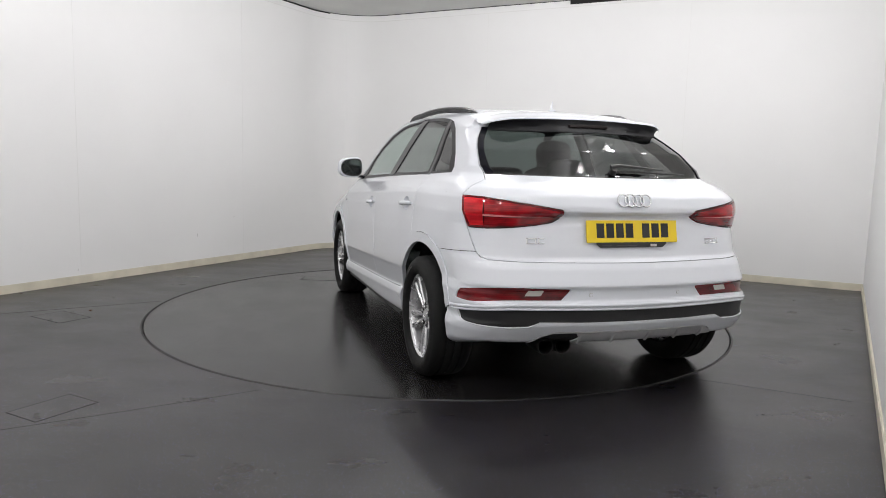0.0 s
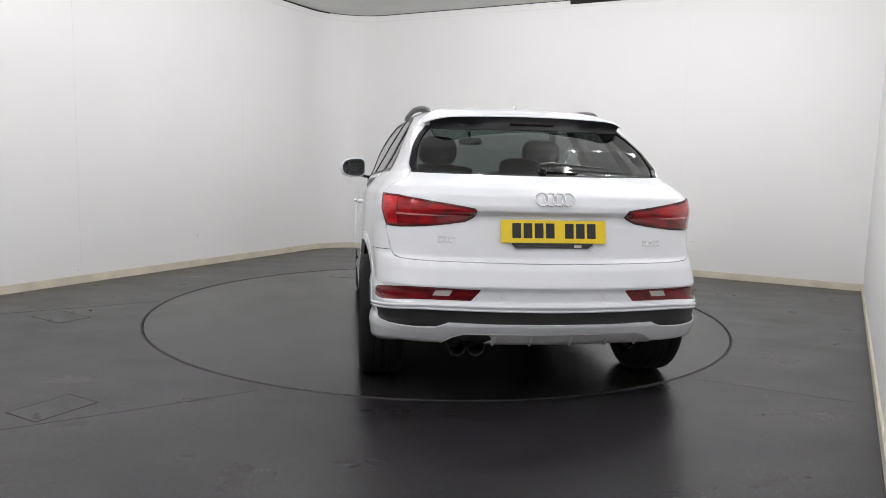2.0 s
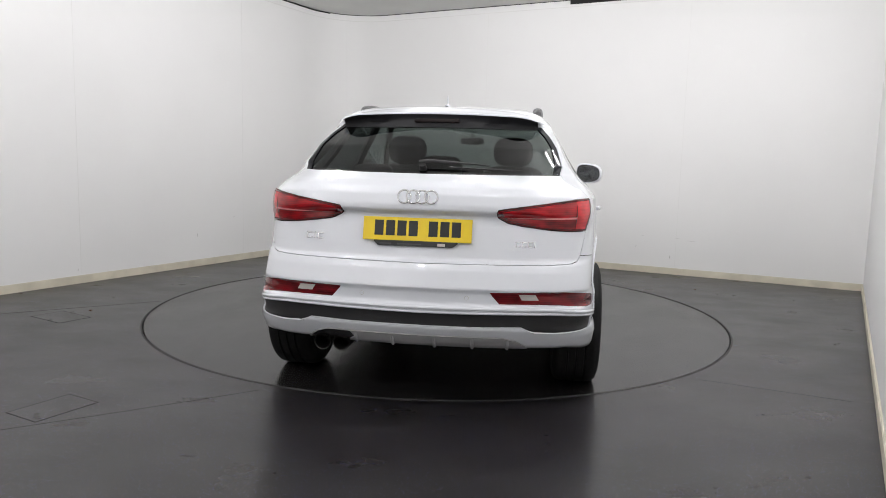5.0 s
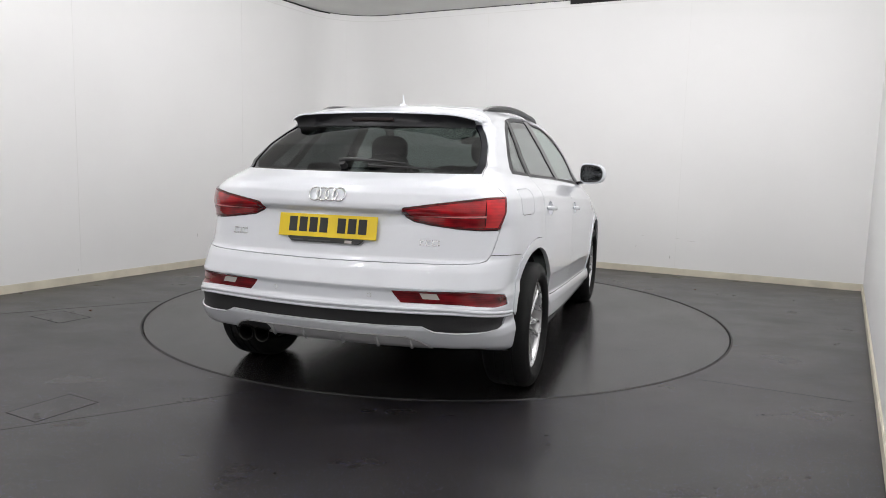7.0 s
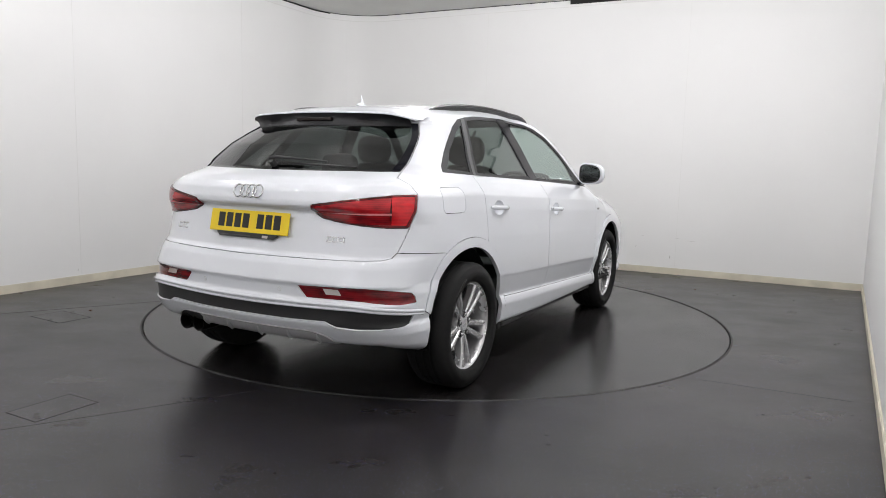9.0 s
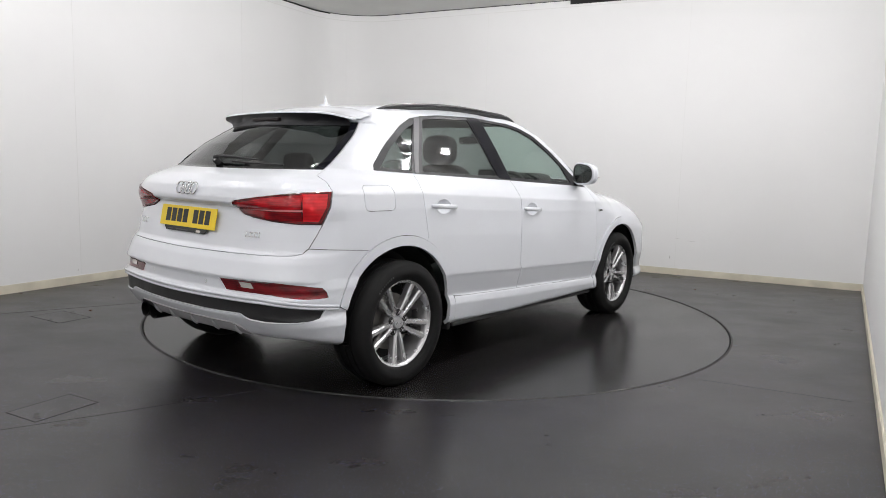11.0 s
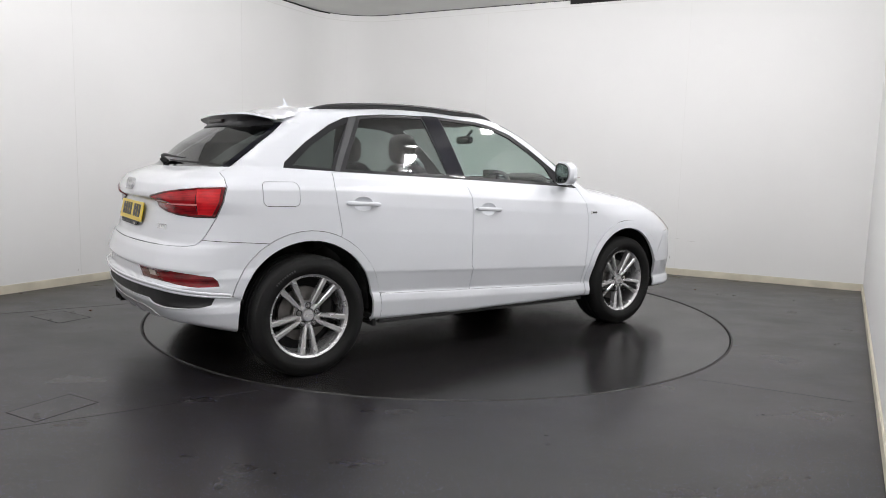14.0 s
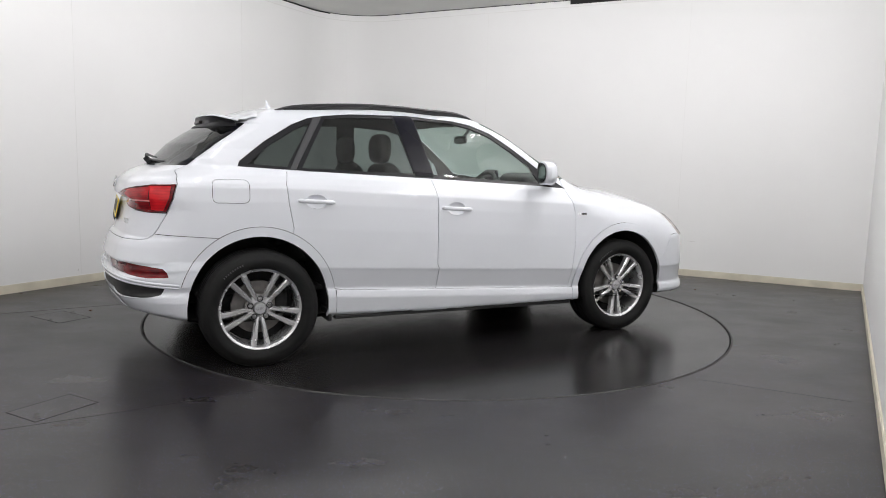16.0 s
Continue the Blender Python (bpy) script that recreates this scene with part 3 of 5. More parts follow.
        if added_f:
            self.f += added_f
            self.c = np.concatenate([self.c, added_c])
            self.id = np.concatenate([self.id, added_i])

    def refreshed(self, f):
        """The face with all points that later cuts have set on its edges."""
        out, todo = [], [(a, b) for a, b in zip(f[::-1], (f[1:] + f[:1])[::-1])]
        while todo:
            a, b = todo.pop()
            m = self.parted.get((min(a, b), max(a, b)))
            if m is None:
                out.append(a)
            else:
                todo += [(m, b), (a, m)]
        return out

    def refresh(self):
        self.f = [self.refreshed(f) for f in self.f]

    def inside(self, poly, kind):
        q = self.view(self.c, kind)
        res = np.zeros(len(q), bool)
        for (x0, y0), (x1, y1) in zip(poly, poly[1:] + poly[:1]):
            if y0 == y1:
                continue
            cross = (y0 > q[:, 1]) != (y1 > q[:, 1])
            res ^= cross & (q[:, 0] < (x1 - x0) * (q[:, 1] - y0) / (y1 - y0) + x0)
        return res

    def panel(self, name, ids, material, parent, sides="both", off=0.0, gap=0.0017, depth=0.012, label=""):
        """Makes objects of the faces with these numbers: one across the middle, or one on each flank."""
        pick = np.nonzero(np.isin(self.id, ids))[0]
        if not len(pick):
            print("EMPTY PANEL", name)
            return []
        used, faces = {}, []
        for i in pick:
            faces.append([used.setdefault(k, len(used)) for k in self.f[i]])
        v = np.array([self.v[k] for k in used])
        n = gradient(v)
        n[np.abs(v[:, 1]) < 1e-6, 1] = 0
        count = {}
        for f in faces:
            for a, b in zip(f, f[1:] + f[:1]):
                count[(a, b)] = count.get((a, b), 0) + 1
        rim = [(a, b) for (a, b) in count if (b, a) not in count and not (abs(v[a, 1]) < 1e-6 and abs(v[b, 1]) < 1e-6)]
        push = np.zeros_like(v)
        for a, b in rim:
            e = v[b] - v[a]
            m = np.cross((n[a] + n[b]) / 2, e)
            length = np.linalg.norm(m)
            if length > 1e-9:
                push[a] += m / length
                push[b] += m / length
        ln = np.linalg.norm(push, axis=1, keepdims=True)
        push = np.where(ln > 1e-6, push / np.maximum(ln, 1e-6), 0)
        # faces run so that their normal points outwards
        a, b, c = v[faces[0][0]], v[faces[0][1]], v[faces[0][2]]
        flip = np.dot(np.cross(b - a, c - a), n[faces[0][0]]) < 0
        if flip:
            push = -push
            faces = [f[::-1] for f in faces]
        p = v + push * gap + n * off
        norm = n.copy()
        if depth:
            base = len(p)
            edge = sorted({k for e in rim for k in e})
            at = {k: base + i for i, k in enumerate(edge)}
            outer, inner = p[edge], p[edge] - n[edge] * depth
            norm = np.concatenate([norm, -push[edge], -push[edge]])
            norm[base:] = np.where(np.linalg.norm(norm[base:], axis=1, keepdims=True) < 1e-6, np.array([0, 0, 1.0]), norm[base:])
            p = np.concatenate([p, outer, inner])
            m = len(edge)
            for a, b in rim:
                q = (at[a], at[b], at[b] + m, at[a] + m)
                faces.append(list(q if flip else q[::-1]))
        made = []
        mir = np.array([1, -1, 1])
        fl = [f[::-1] for f in faces]
        if sides == "middle":
            allf = faces + [[k + len(p) for k in f] for f in fl]
            made.append(mesh_object(name, np.concatenate([p, p * mir]), allf, material, parent, label, True, np.concatenate([norm, norm * mir])))
        else:
            if sides in ("both", "right"):
                made.append(mesh_object(name, p, faces, material, parent, label, True, norm))
            if sides in ("both", "left"):
                made.append(mesh_object(name, p * mir, fl, material, parent, label, True, norm * mir))
        return made


WB, WB_F, HUB_Z, TYRE_R = 1.306, 1.318, 0.335, 0.340
HANDLES = ((-0.985, 0.955), (-0.070, 0.912))


def arc(cx, cz, r, a0, a1, n, across=1.0):
    return [(cx + across * r * math.cos(radians(a0 + (a1 - a0) * i / n)), cz + r * math.sin(radians(a0 + (a1 - a0) * i / n))) for i in range(n + 1)]


def car_body(car):
    sh = Shell()
    flank = lambda c: c[:, 1] < -np.maximum(0.35, HALF_W(c[:, 2]) - 0.10 - 0.04 * (c[:, 2] < 1.05))
    tail = lambda c: c[:, 0] < -1.22
    A, X = around, around_x
    # numbers of the panels
    (BODY, WELL, R_DOOR, F_DOOR, DLO, Q_GLASS, R_GLASS, F_GLASS, PILLAR, FLAP, ARCH_R, ARCH_F, SILL, GATE, SCREEN, LIGHT, BUMPER, FOG, STRIP, DIFF, HOOD, WIND, FBUMP, HEAD, UNDER, LIGHT2, LOWER, CPILLAR, EXH, LT_A, LT_B, LT_C, LT_L, CUP, BAND) = range(35)
    sh.id[:] = BODY
    # windscreen and bonnet
    sh.cut([(0.36, 0.01), (0.30, -0.40), (0.24, -0.62), (0.80, -0.80), (0.93, -0.70), (1.06, -0.35), (1.08, 0.01)], "top", WIND, lambda c: (c[:, 2] > 1.02) & (c[:, 0] > 0.1))
    sh.cut([(1.10, 0.01), (1.07, -0.35), (0.98, -0.62), (0.90, -0.74), (1.5, -0.70), (1.85, -0.62), (2.02, -0.4), (2.07, 0.01)], "top", HOOD, lambda c: (c[:, 2] > 0.72) & (c[:, 0] > 0.85))
    # doors
    sh.cut([(-0.222, 1.12), (-0.212, 1.05), (-0.200, 0.97), (-0.200, 0.56), (-0.188, 0.53), (-0.198, 0.393), (0.846, 0.351), (0.862, 0.50), (0.878, 0.67), (0.872, 0.86), (0.853, 0.95), (0.82, 1.03), (0.80, 1.12)], "side", F_DOOR, flank)
    rd = [(-0.222, 1.12), (-0.212, 1.05), (-0.200, 0.97), (-0.200, 0.56), (-0.188, 0.53), (-0.198, 0.393), (-0.81, 0.422)]
    rd += arc(-WB, HUB_Z, 0.472, 12, 66, 12, 0.935) + [(-1.118, 0.80), (-1.145, 0.95), (-1.155, 1.05), (-1.135, 1.13)]
    sh.cut(rd, "side", R_DOOR, flank)
    # windows: black surround, panes, pillars
    dlo = [(-1.408, 1.150), (-1.395, 1.180), (-1.24, 1.300), (-1.07, 1.405), (-0.96, 1.452), (-0.85, 1.472), (-0.685, 1.490), (-0.298, 1.502), (0.036, 1.482), (0.16, 1.458), (0.291, 1.410), (0.43, 1.318),
           (0.595, 1.200), (0.828, 1.045), (0.60, 1.062), (-0.23, 1.100), (-0.637, 1.116), (-1.105, 1.135)]
    sh.cut(dlo, "side", DLO, flank)
    sh.cut([(-1.352, 1.166), (-1.215, 1.278), (-1.06, 1.373), (-1.00, 1.403), (-0.955, 1.418), (-1.128, 1.152)], "side", Q_GLASS, flank)
    sh.cut([(-1.04, 1.148), (-0.855, 1.448), (-0.83, 1.454), (-0.685, 1.468), (-0.398, 1.478), (-0.322, 1.128), (-0.637, 1.134)], "side", R_GLASS, flank)
    sh.cut([(-0.185, 1.118), (-0.252, 1.480), (0.03, 1.463), (0.15, 1.437), (0.275, 1.388), (0.41, 1.300), (0.56, 1.190), (0.625, 1.085), (0.60, 1.082)], "side", F_GLASS, flank)
    sh.cut([(-0.318, 1.112), (-0.392, 1.494), (-0.260, 1.498), (-0.190, 1.106)], "side", PILLAR, flank)
    sh.cut([(-1.114, 1.136), (-0.925, 1.458), (-0.868, 1.468), (-1.080, 1.134)], "side", CPILLAR, flank)
    for hx, hz in HANDLES:
        sh.cut([(hx + 0.062 * math.cos(k * math.pi / 14), hz + 0.040 * math.sin(k * math.pi / 14)) for k in range(28)], "side", CUP, flank)
    # fuel flap with rounded corners
    fx0, fx1, fz0, fz1, fr = -1.560, -1.362, 0.945, 1.075, 0.03
    sh.cut(arc(fx1 - fr, fz1 - fr, fr, 90, 0, 4) + arc(fx1 - fr, fz0 + fr, fr, 0, -90, 4) + arc(fx0 + fr, fz0 + fr, fr, -90, -180, 4) + arc(fx0 + fr, fz1 - fr, fr, 180, 90, 4), "side", FLAP, flank)
    # sill under the doors
    sh.cut([(-0.86, 0.424), (0.90, 0.349), (0.90, 0.20), (-0.86, 0.20)], "side", SILL, flank)
    # rear bumper and tailgate
    low = [X(-1.857, 0.772), X(-1.885, 0.748), A(0.728, 0.738), A(0.65, 0.7355), A(0.4, 0.732), A(0.0, 0.729)]
    sh.cut([X(-1.52, 0.747), X(-1.70, 0.760), X(-1.868, 0.772)] + low[1:] + [(91, 0.729), (91, 0.2), (0, 0.2), (0, 0.747)], "round", BUMPER, tail)
    gate = [(13.4, 1.402), (25.4, 1.275), (35.0, 1.150), X(-1.738, 1.12), X(-1.733, 1.09), X(-1.736, 1.045), X(-1.757, 0.97), X(-1.790, 0.886), X(-1.825, 0.825), *low, (91, 0.729), (91, 1.405), (14, 1.405)]
    sh.cut(gate, "round", GATE, tail)
    sh.cut([(13.8, 1.402), (25.9, 1.276), (35.7, 1.149), A(0.60, 1.147), A(0.3, 1.144), A(0.0, 1.143), (91, 1.143), (91, 1.405), (13.8, 1.405)], "round", SCREEN, tail)
    sh.cut([(13.8, 1.402), (25.9, 1.276), (35.7, 1.149), (38.9, 1.148), (28.8, 1.276), (16.6, 1.402)], "round", BAND, tail)
    light = [A(0.380, 0.984), A(0.50, 1.004), A(0.63, 1.023), A(0.74, 1.039), X(-1.742, 1.043), X(-1.762, 0.97), X(-1.795, 0.886), A(0.72, 0.886), A(0.62, 0.894), A(0.50, 0.909), A(0.425, 0.921), A(0.382, 0.942), A(0.372, 0.968)]
    sh.cut(light, "round", LIGHT, tail)
    sh.cut([A(0.395, 0.976), A(0.55, 1.001), A(0.70, 1.023), A(0.735, 1.028), A(0.735, 0.958), A(0.70, 0.957), A(0.55, 0.955), A(0.405, 0.953)], "round", LT_A, tail)
    sh.cut([A(0.415, 0.945), A(0.55, 0.945), A(0.735, 0.946), A(0.735, 0.898), A(0.60, 0.905), A(0.47, 0.924), A(0.415, 0.935)], "round", LT_B, tail)
    sh.cut([A(0.405, 0.953), A(0.55, 0.955), X(-1.85, 0.957), X(-1.85, 0.948), A(0.55, 0.947), A(0.41, 0.946)], "round", LT_L, tail)
    sh.cut([A(0.735, 1.028), X(-1.765, 1.032), X(-1.778, 0.97), X(-1.808, 0.897), A(0.735, 0.900)], "round", LT_C, tail)
    fog = [A(0.355, 0.606), A(0.60, 0.615), A(0.70, 0.613), A(0.79, 0.598), X(-1.825, 0.584), X(-1.806, 0.564), X(-1.798, 0.538), A(0.81, 0.536), A(0.68, 0.553), A(0.594, 0.555), A(0.40, 0.554)]
    sh.cut(fog, "round", FOG, tail)
    strip = [A(0.0, 0.508), A(0.35, 0.509), A(0.62, 0.511), A(0.71, 0.507), A(0.797, 0.499), X(-1.86, 0.491), X(-1.816, 0.482), X(-1.838, 0.443), X(-1.88, 0.433), A(0.785, 0.424), A(0.656, 0.419), A(0.56, 0.423), A(0.505, 0.449), A(0.3, 0.444), A(0.0, 0.444), (91, 0.444), (91, 0.508)]
    sh.cut(strip, "round", STRIP, tail)
    sh.cut([A(0.0, 0.392), A(0.42, 0.392), A(0.48, 0.375), A(0.53, 0.33), A(0.53, 0.30), (91, 0.30), (91, 0.392)], "round", DIFF, tail)
    sh.cut([A(0.31, 0.388), A(0.43, 0.388), A(0.475, 0.372), A(0.52, 0.33), A(0.52, 0.30), A(0.29, 0.30), A(0.29, 0.36)], "round", EXH, tail)
    # front bumper and head lamp
    sh.cut([(1.80, 0.70), (1.85, 0.71), (2.6, 0.71), (2.6, 0.1), (1.70, 0.1), (1.70, 0.5)], "side", FBUMP, lambda c: c[:, 0] > 1.45)
    sh.cut([(1.80, 0.86), (1.86, 0.845), (2.05, 0.80), (2.09, 0.70), (1.99, 0.69), (1.92, 0.70)], "side", HEAD, lambda c: (c[:, 0] > 1.6) & (c[:, 1] < -0.35))
    # wheel arches
    for x, n in ((-WB, ARCH_R), (WB_F, ARCH_F)):
        keep = lambda c, s=x: (np.abs(c[:, 0] - s) < 0.62) & flank(c)
        ro, ri = (0.477, 0.421) if x < 0 else (0.468, 0.410)
        sh.cut(arc(x, HUB_Z, ro, -12 if x < 0 else 6, 162 if x < 0 else 192, 36, 0.94) + [(x, HUB_Z - 0.06)], "side", n, keep)
        sh.cut(arc(x, HUB_Z, ri, -30, 210, 44, 0.945), "side", WELL, keep)
        sh.cut([(x - 0.39, HUB_Z), (x + 0.39, HUB_Z), (x + 0.385, 0.1), (x - 0.385, 0.1)], "side", WELL, keep)
    sh.refresh()
    sh.id[(sh.c[:, 2] < 0.275) & (np.abs(gradient(sh.c)[:, 2]) > 0.8)] = UNDER
    # objects
    sh.panel("body_shell", [BODY], M_PAINT, car, "middle", gap=0.0015, label="glossy white body with roof and wings")
    sh.panel("bonnet", [HOOD], M_PAINT, car, "middle")
    sh.panel("windscreen", [WIND], M_GLASS, car, "middle", off=-0.002, depth=0.004, label="clear greenish windscreen")
    fd = sh.panel("front_door", [F_DOOR], M_PAINT, car)
    rdo = sh.panel("rear_door", [R_DOOR], M_PAINT, car)
    sh.panel("window_surround", [DLO], M_SURROUND, car, gap=0.0, off=-0.001, label="satin black window surround")
    sh.panel("centre_pillar", [PILLAR], M_GLOSSBLACK, car, off=0.0005, label="gloss black door pillar cover")
    sh.panel("pillar_strip", [CPILLAR], M_PILLARGREY, car, off=0.001, depth=0.006, label="grey rear door pillar strip")
    sh.panel("quarter_window", [Q_GLASS], M_PRIV, car, gap=0.0, off=-0.004, depth=0, label="dark tinted fixed quarter window")
    for d, w in zip(rdo, sh.panel("rear_door_window", [R_GLASS], M_PRIV, None, gap=0.0, off=-0.004, depth=0, label="dark tinted door window")):
        w.parent = d
    for d, w in zip(fd, sh.panel("front_door_window", [F_GLASS], M_GLASS, None, gap=0.0, off=-0.004, depth=0, label="clear greenish door window")):
        w.parent = d
    sh.panel("fuel_flap", [FLAP], M_PAINT, car, "right", gap=0.0015)
    sh.panel("side_panel", [FLAP], M_PAINT, car, "left", gap=-0.002)
    sh.panel("sill", [SILL], M_PAINT, car, off=0.004)
    sh.panel("rear_wheel_arch", [ARCH_R], M_PAINT, car, off=0.006, depth=0.022)
    sh.panel("front_wheel_arch", [ARCH_F], M_PAINT, car, off=0.006, depth=0.022)
    gate_ob = sh.panel("tailgate", [GATE], M_PAINT, car, "middle", gap=0.0022)[0]
    sh.panel("rear_window", [SCREEN], M_SCREEN, gate_ob, "middle", gap=0.0, off=-0.002, depth=0.0, label="dark tinted heated rear window")
    sh.panel("window_edge", [BAND], M_GLOSSBLACK, gate_ob, off=0.003, gap=0.0, depth=0.01, label="gloss black side blade of the rear window")
    lights = sh.panel("tail_light", [LIGHT], M_REDDARK, gate_ob, off=0.007, depth=0.03, gap=0.003, label="red wedge-shaped tail light")
    for n, idn, mt in (("upper_lens", LT_A, M_RED), ("lower_lens", LT_B, M_RED2), ("outer_lens", LT_C, M_REDBRIGHT), ("light_guide", LT_L, M_PINK)):
        for li, q in zip(lights, sh.panel(n, [idn], mt, None, off=0.0075, gap=0.0, depth=0.0)):
            q.parent = li
    bump = sh.panel("rear_bumper", [BUMPER], M_PAINT, car, "middle", gap=0.0018)[0]
    sh.panel("bumper_lamp", [FOG], M_REDDARK, bump, off=-0.004, gap=-0.001, depth=0.0, label="dark red bumper lamp with clear insert")
    sh.panel("bumper_grille_strip", [STRIP], M_BLACK, bump, "middle", off=-0.008, gap=-0.001, depth=0.0, label="black honeycomb plastic strip")
    sh.panel("diffuser_panel", [DIFF], M_SILVERP, bump, "middle", off=0.004, gap=0.001, depth=0.02, label="matt silver skid panel")
    sh.panel("diffuser_end", [EXH], M_SILVERP, bump, "right", off=0.004, gap=-0.001, depth=0.02, label="matt silver skid panel end")
    sh.panel("exhaust_surround", [EXH], M_BLACK, bump, "left", off=-0.002, gap=-0.001, depth=0.0, label="black exhaust surround")
    sh.panel("front_bumper", [FBUMP], M_PAINT, car, "middle")
    sh.panel("head_light", [HEAD], M_LENS, car, off=0.002, label="clear head lamp lens")
    sh.panel("underbody", [UNDER], M_LINER, car, "middle", gap=0.0, depth=0.0, label="black underbody tray")
    # dark lining behind the panels
    sh.panel("cabin_lining", [BODY, R_DOOR, F_DOOR, DLO, PILLAR, CPILLAR, EXH, LT_A, LT_B, LT_C, LT_L, FLAP, ARCH_R, ARCH_F, SILL, GATE, LIGHT, BUMPER, FOG, STRIP, DIFF, HOOD, FBUMP, HEAD, UNDER], M_INNER, car, "middle", off=-0.016, gap=0.0, depth=0.0, label="dark inner lining")
    return sh, gate_ob, bump, lights, fd, rdo


def wheel(car, x, side):
    """An alloy wheel with five double spokes; side -1 is the right flank. Its face looks outwards."""
    s = -side
    root_m = pose(x, side * 0.79, HUB_Z, 0, 0, 0) if side < 0 else pose(x, side * 0.79, HUB_Z, 0, 0, 180)
    # everything below is built with the outer face towards -y
    bm = bmesh.new()
    lathe(bm, [(0.226, 0.10), (0.222, -0.055), (0.230, -0.075), (0.237, -0.084), (0.240, -0.090), (0.236, -0.094), (0.226, -0.090), (0.220, -0.080), (0.217, -0.060), (0.214, 0.10)], 72)
    spokes = []
    for i in range(5):
        for q in (-1, 1):
            sb = bmesh.new()
            a0 = radians(90 + 36 + 72 * i)
            ca, sa = math.cos(a0), math.sin(a0)
            e, t = Vector((ca, 0, sa)), Vector((-sa, 0, ca))
            r0, r1 = 0.050, 0.224
            rows = []
            for k in range(7):
                f = k / 6
                r = r0 + (r1 - r0) * f
                mid = q * (0.0140 + 0.0270 * f)
                w = 0.0110 + 0.0065 * f
                y = -0.060 - 0.024 * f ** 0.7
                rows.append([sb.verts.new(e * r + t * (mid + dw) + Vector((0, yy, 0))) for dw, yy in ((-w, y + 0.040), (-w, y + 0.006), (-w * 0.55, y - 0.002), (w * 0.55, y - 0.002), (w, y + 0.006), (w, y + 0.040))])
            for a, b in zip(rows, rows[1:]):
                for k in range(5):
                    sb.faces.new((a[k], a[k + 1], b[k + 1], b[k]))
            sb.faces.new(rows[0]), sb.faces.new(rows[-1])
            spokes.append(sb)
    lathe(bm, [(0.079, 0.0), (0.079, -0.046), (0.073, -0.059), (0.042, -0.062), (0.038, -0.050)], 40)
    rim = part("wheel", bm, M_ALLOY, car, "silver five double-spoke alloy wheel with black tyre", smooth=True, angle=40)
    rim.matrix_local = root_m
    for sb in spokes:
        part("spoke", sb, M_ALLOY, rim, smooth=True, angle=30)
    bm = bmesh.new()
    R = TYRE_R
    prof = [(0.228, 0.108), (0.236, 0.118), (0.265, 0.126), (0.300, 0.122), (0.325, 0.108), (R - 0.004, 0.092), (R, 0.070)]
    for g in (0.045, 0.0, -0.045):
        prof += [(R, g + 0.006), (R - 0.007, g + 0.004), (R - 0.007, g - 0.004), (R, g - 0.006)]
    prof += [(R, -0.070), (R - 0.004, -0.092), (0.325, -0.108), (0.318, -0.1135), (0.300, -0.118), (0.296, -0.1215), (0.270, -0.1215), (0.266, -0.119), (0.248, -0.114), (0.241, -0.104), (0.236, -0.088)]
    lathe(bm, prof, 96)
    part("tyre", bm, M_RUBBER, rim, "black road tyre", smooth=True, angle=50)
    for k in range(9):
        a = radians(112 + 3.1 * k)
        bm = bmesh.new()
        box(bm, (0.007, 0.0012, 0.010), (0, 0, 0), Matrix.Translation((0.283 * math.cos(a), -0.1222, 0.283 * math.sin(a))) @ Matrix.Rotation(math.pi / 2 - a, 4, "Y"))
        part("tyre_mark", bm, M_PILLARGREY, rim)
    bm = bmesh.new()
    cyl(bm, 0.036, 0.02, pose(0, -0.058, 0, 90), 32, 0.031)
    part("hub_cap", bm, M_SILVERP, rim, "grey hub cap with ring emblem", smooth=True)
    for k in range(4):
        bm = bmesh.new()
        torus(bm, 0.0065, 0.0011, pose(-0.0145 + k * 0.0097, -0.0685, 0, 90))
        part("emblem_ring", bm, M_CHROME, rim, smooth=True)
    for i in range(5):
        a = radians(90 + 72 * i)
        bm = bmesh.new()
        cyl(bm, 0.0115, 0.03, pose(0.057 * math.cos(a), -0.058, 0.057 * math.sin(a), 90), 6, 0.0105)
        cyl(bm, 0.0085, 0.034, pose(0.057 * math.cos(a), -0.058, 0.057 * math.sin(a), 90), 16, 0.0065)
        bolt = part("wheel_bolt", bm, M_CHROME, rim)
        # dark ring in place of the shade in the bolt's recess
        bm = bmesh.new()
        torus(bm, 0.0155, 0.0034, pose(0.057 * math.cos(a), -0.061, 0.057 * math.sin(a), 90), 20, 8)
        part("bolt_recess_shade", bm, M_LINER, bolt, smooth=True)
    bm = bmesh.new()
    lathe(bm, [(0.05, 0.02), (0.155, 0.02), (0.155, -0.005), (0.085, -0.005), (0.08, -0.03), (0.02, -0.03)], 48)
    part("brake_disc", bm, M_DISC, rim, "worn steel brake disc", smooth=True)
    bm = bmesh.new()
    box(bm, (0.07, 0.06, 0.14), (0.135, 0.01, 0.02), bevel=0.015)
    part("brake_caliper", bm, M_LINER, rim)
    bm = bmesh.new()
    lathe(bm, [(0.02, 0.05), (0.213, 0.05), (0.213, 0.058), (0.02, 0.058)], 40)
    part("brake_shield", bm, M_LINER, rim)
    # arch liner
    bm = bmesh.new()
    seg, r, out = 28, 0.430, 0.815 if x < 0 else 0.845
    rows = []
    for i in range(seg + 1):
        a = radians(-2 + 184 * i / seg)
        rows.append([bm.verts.new((x + 0.95 * r * math.cos(a), side * y, HUB_Z + r * math.sin(a))) for y in (out, 0.48)])
    for a, b in zip(rows, rows[1:]):
        bm.faces.new((a[0], b[0], b[1], a[1]))
    bm.faces.new([q[1] for q in rows])
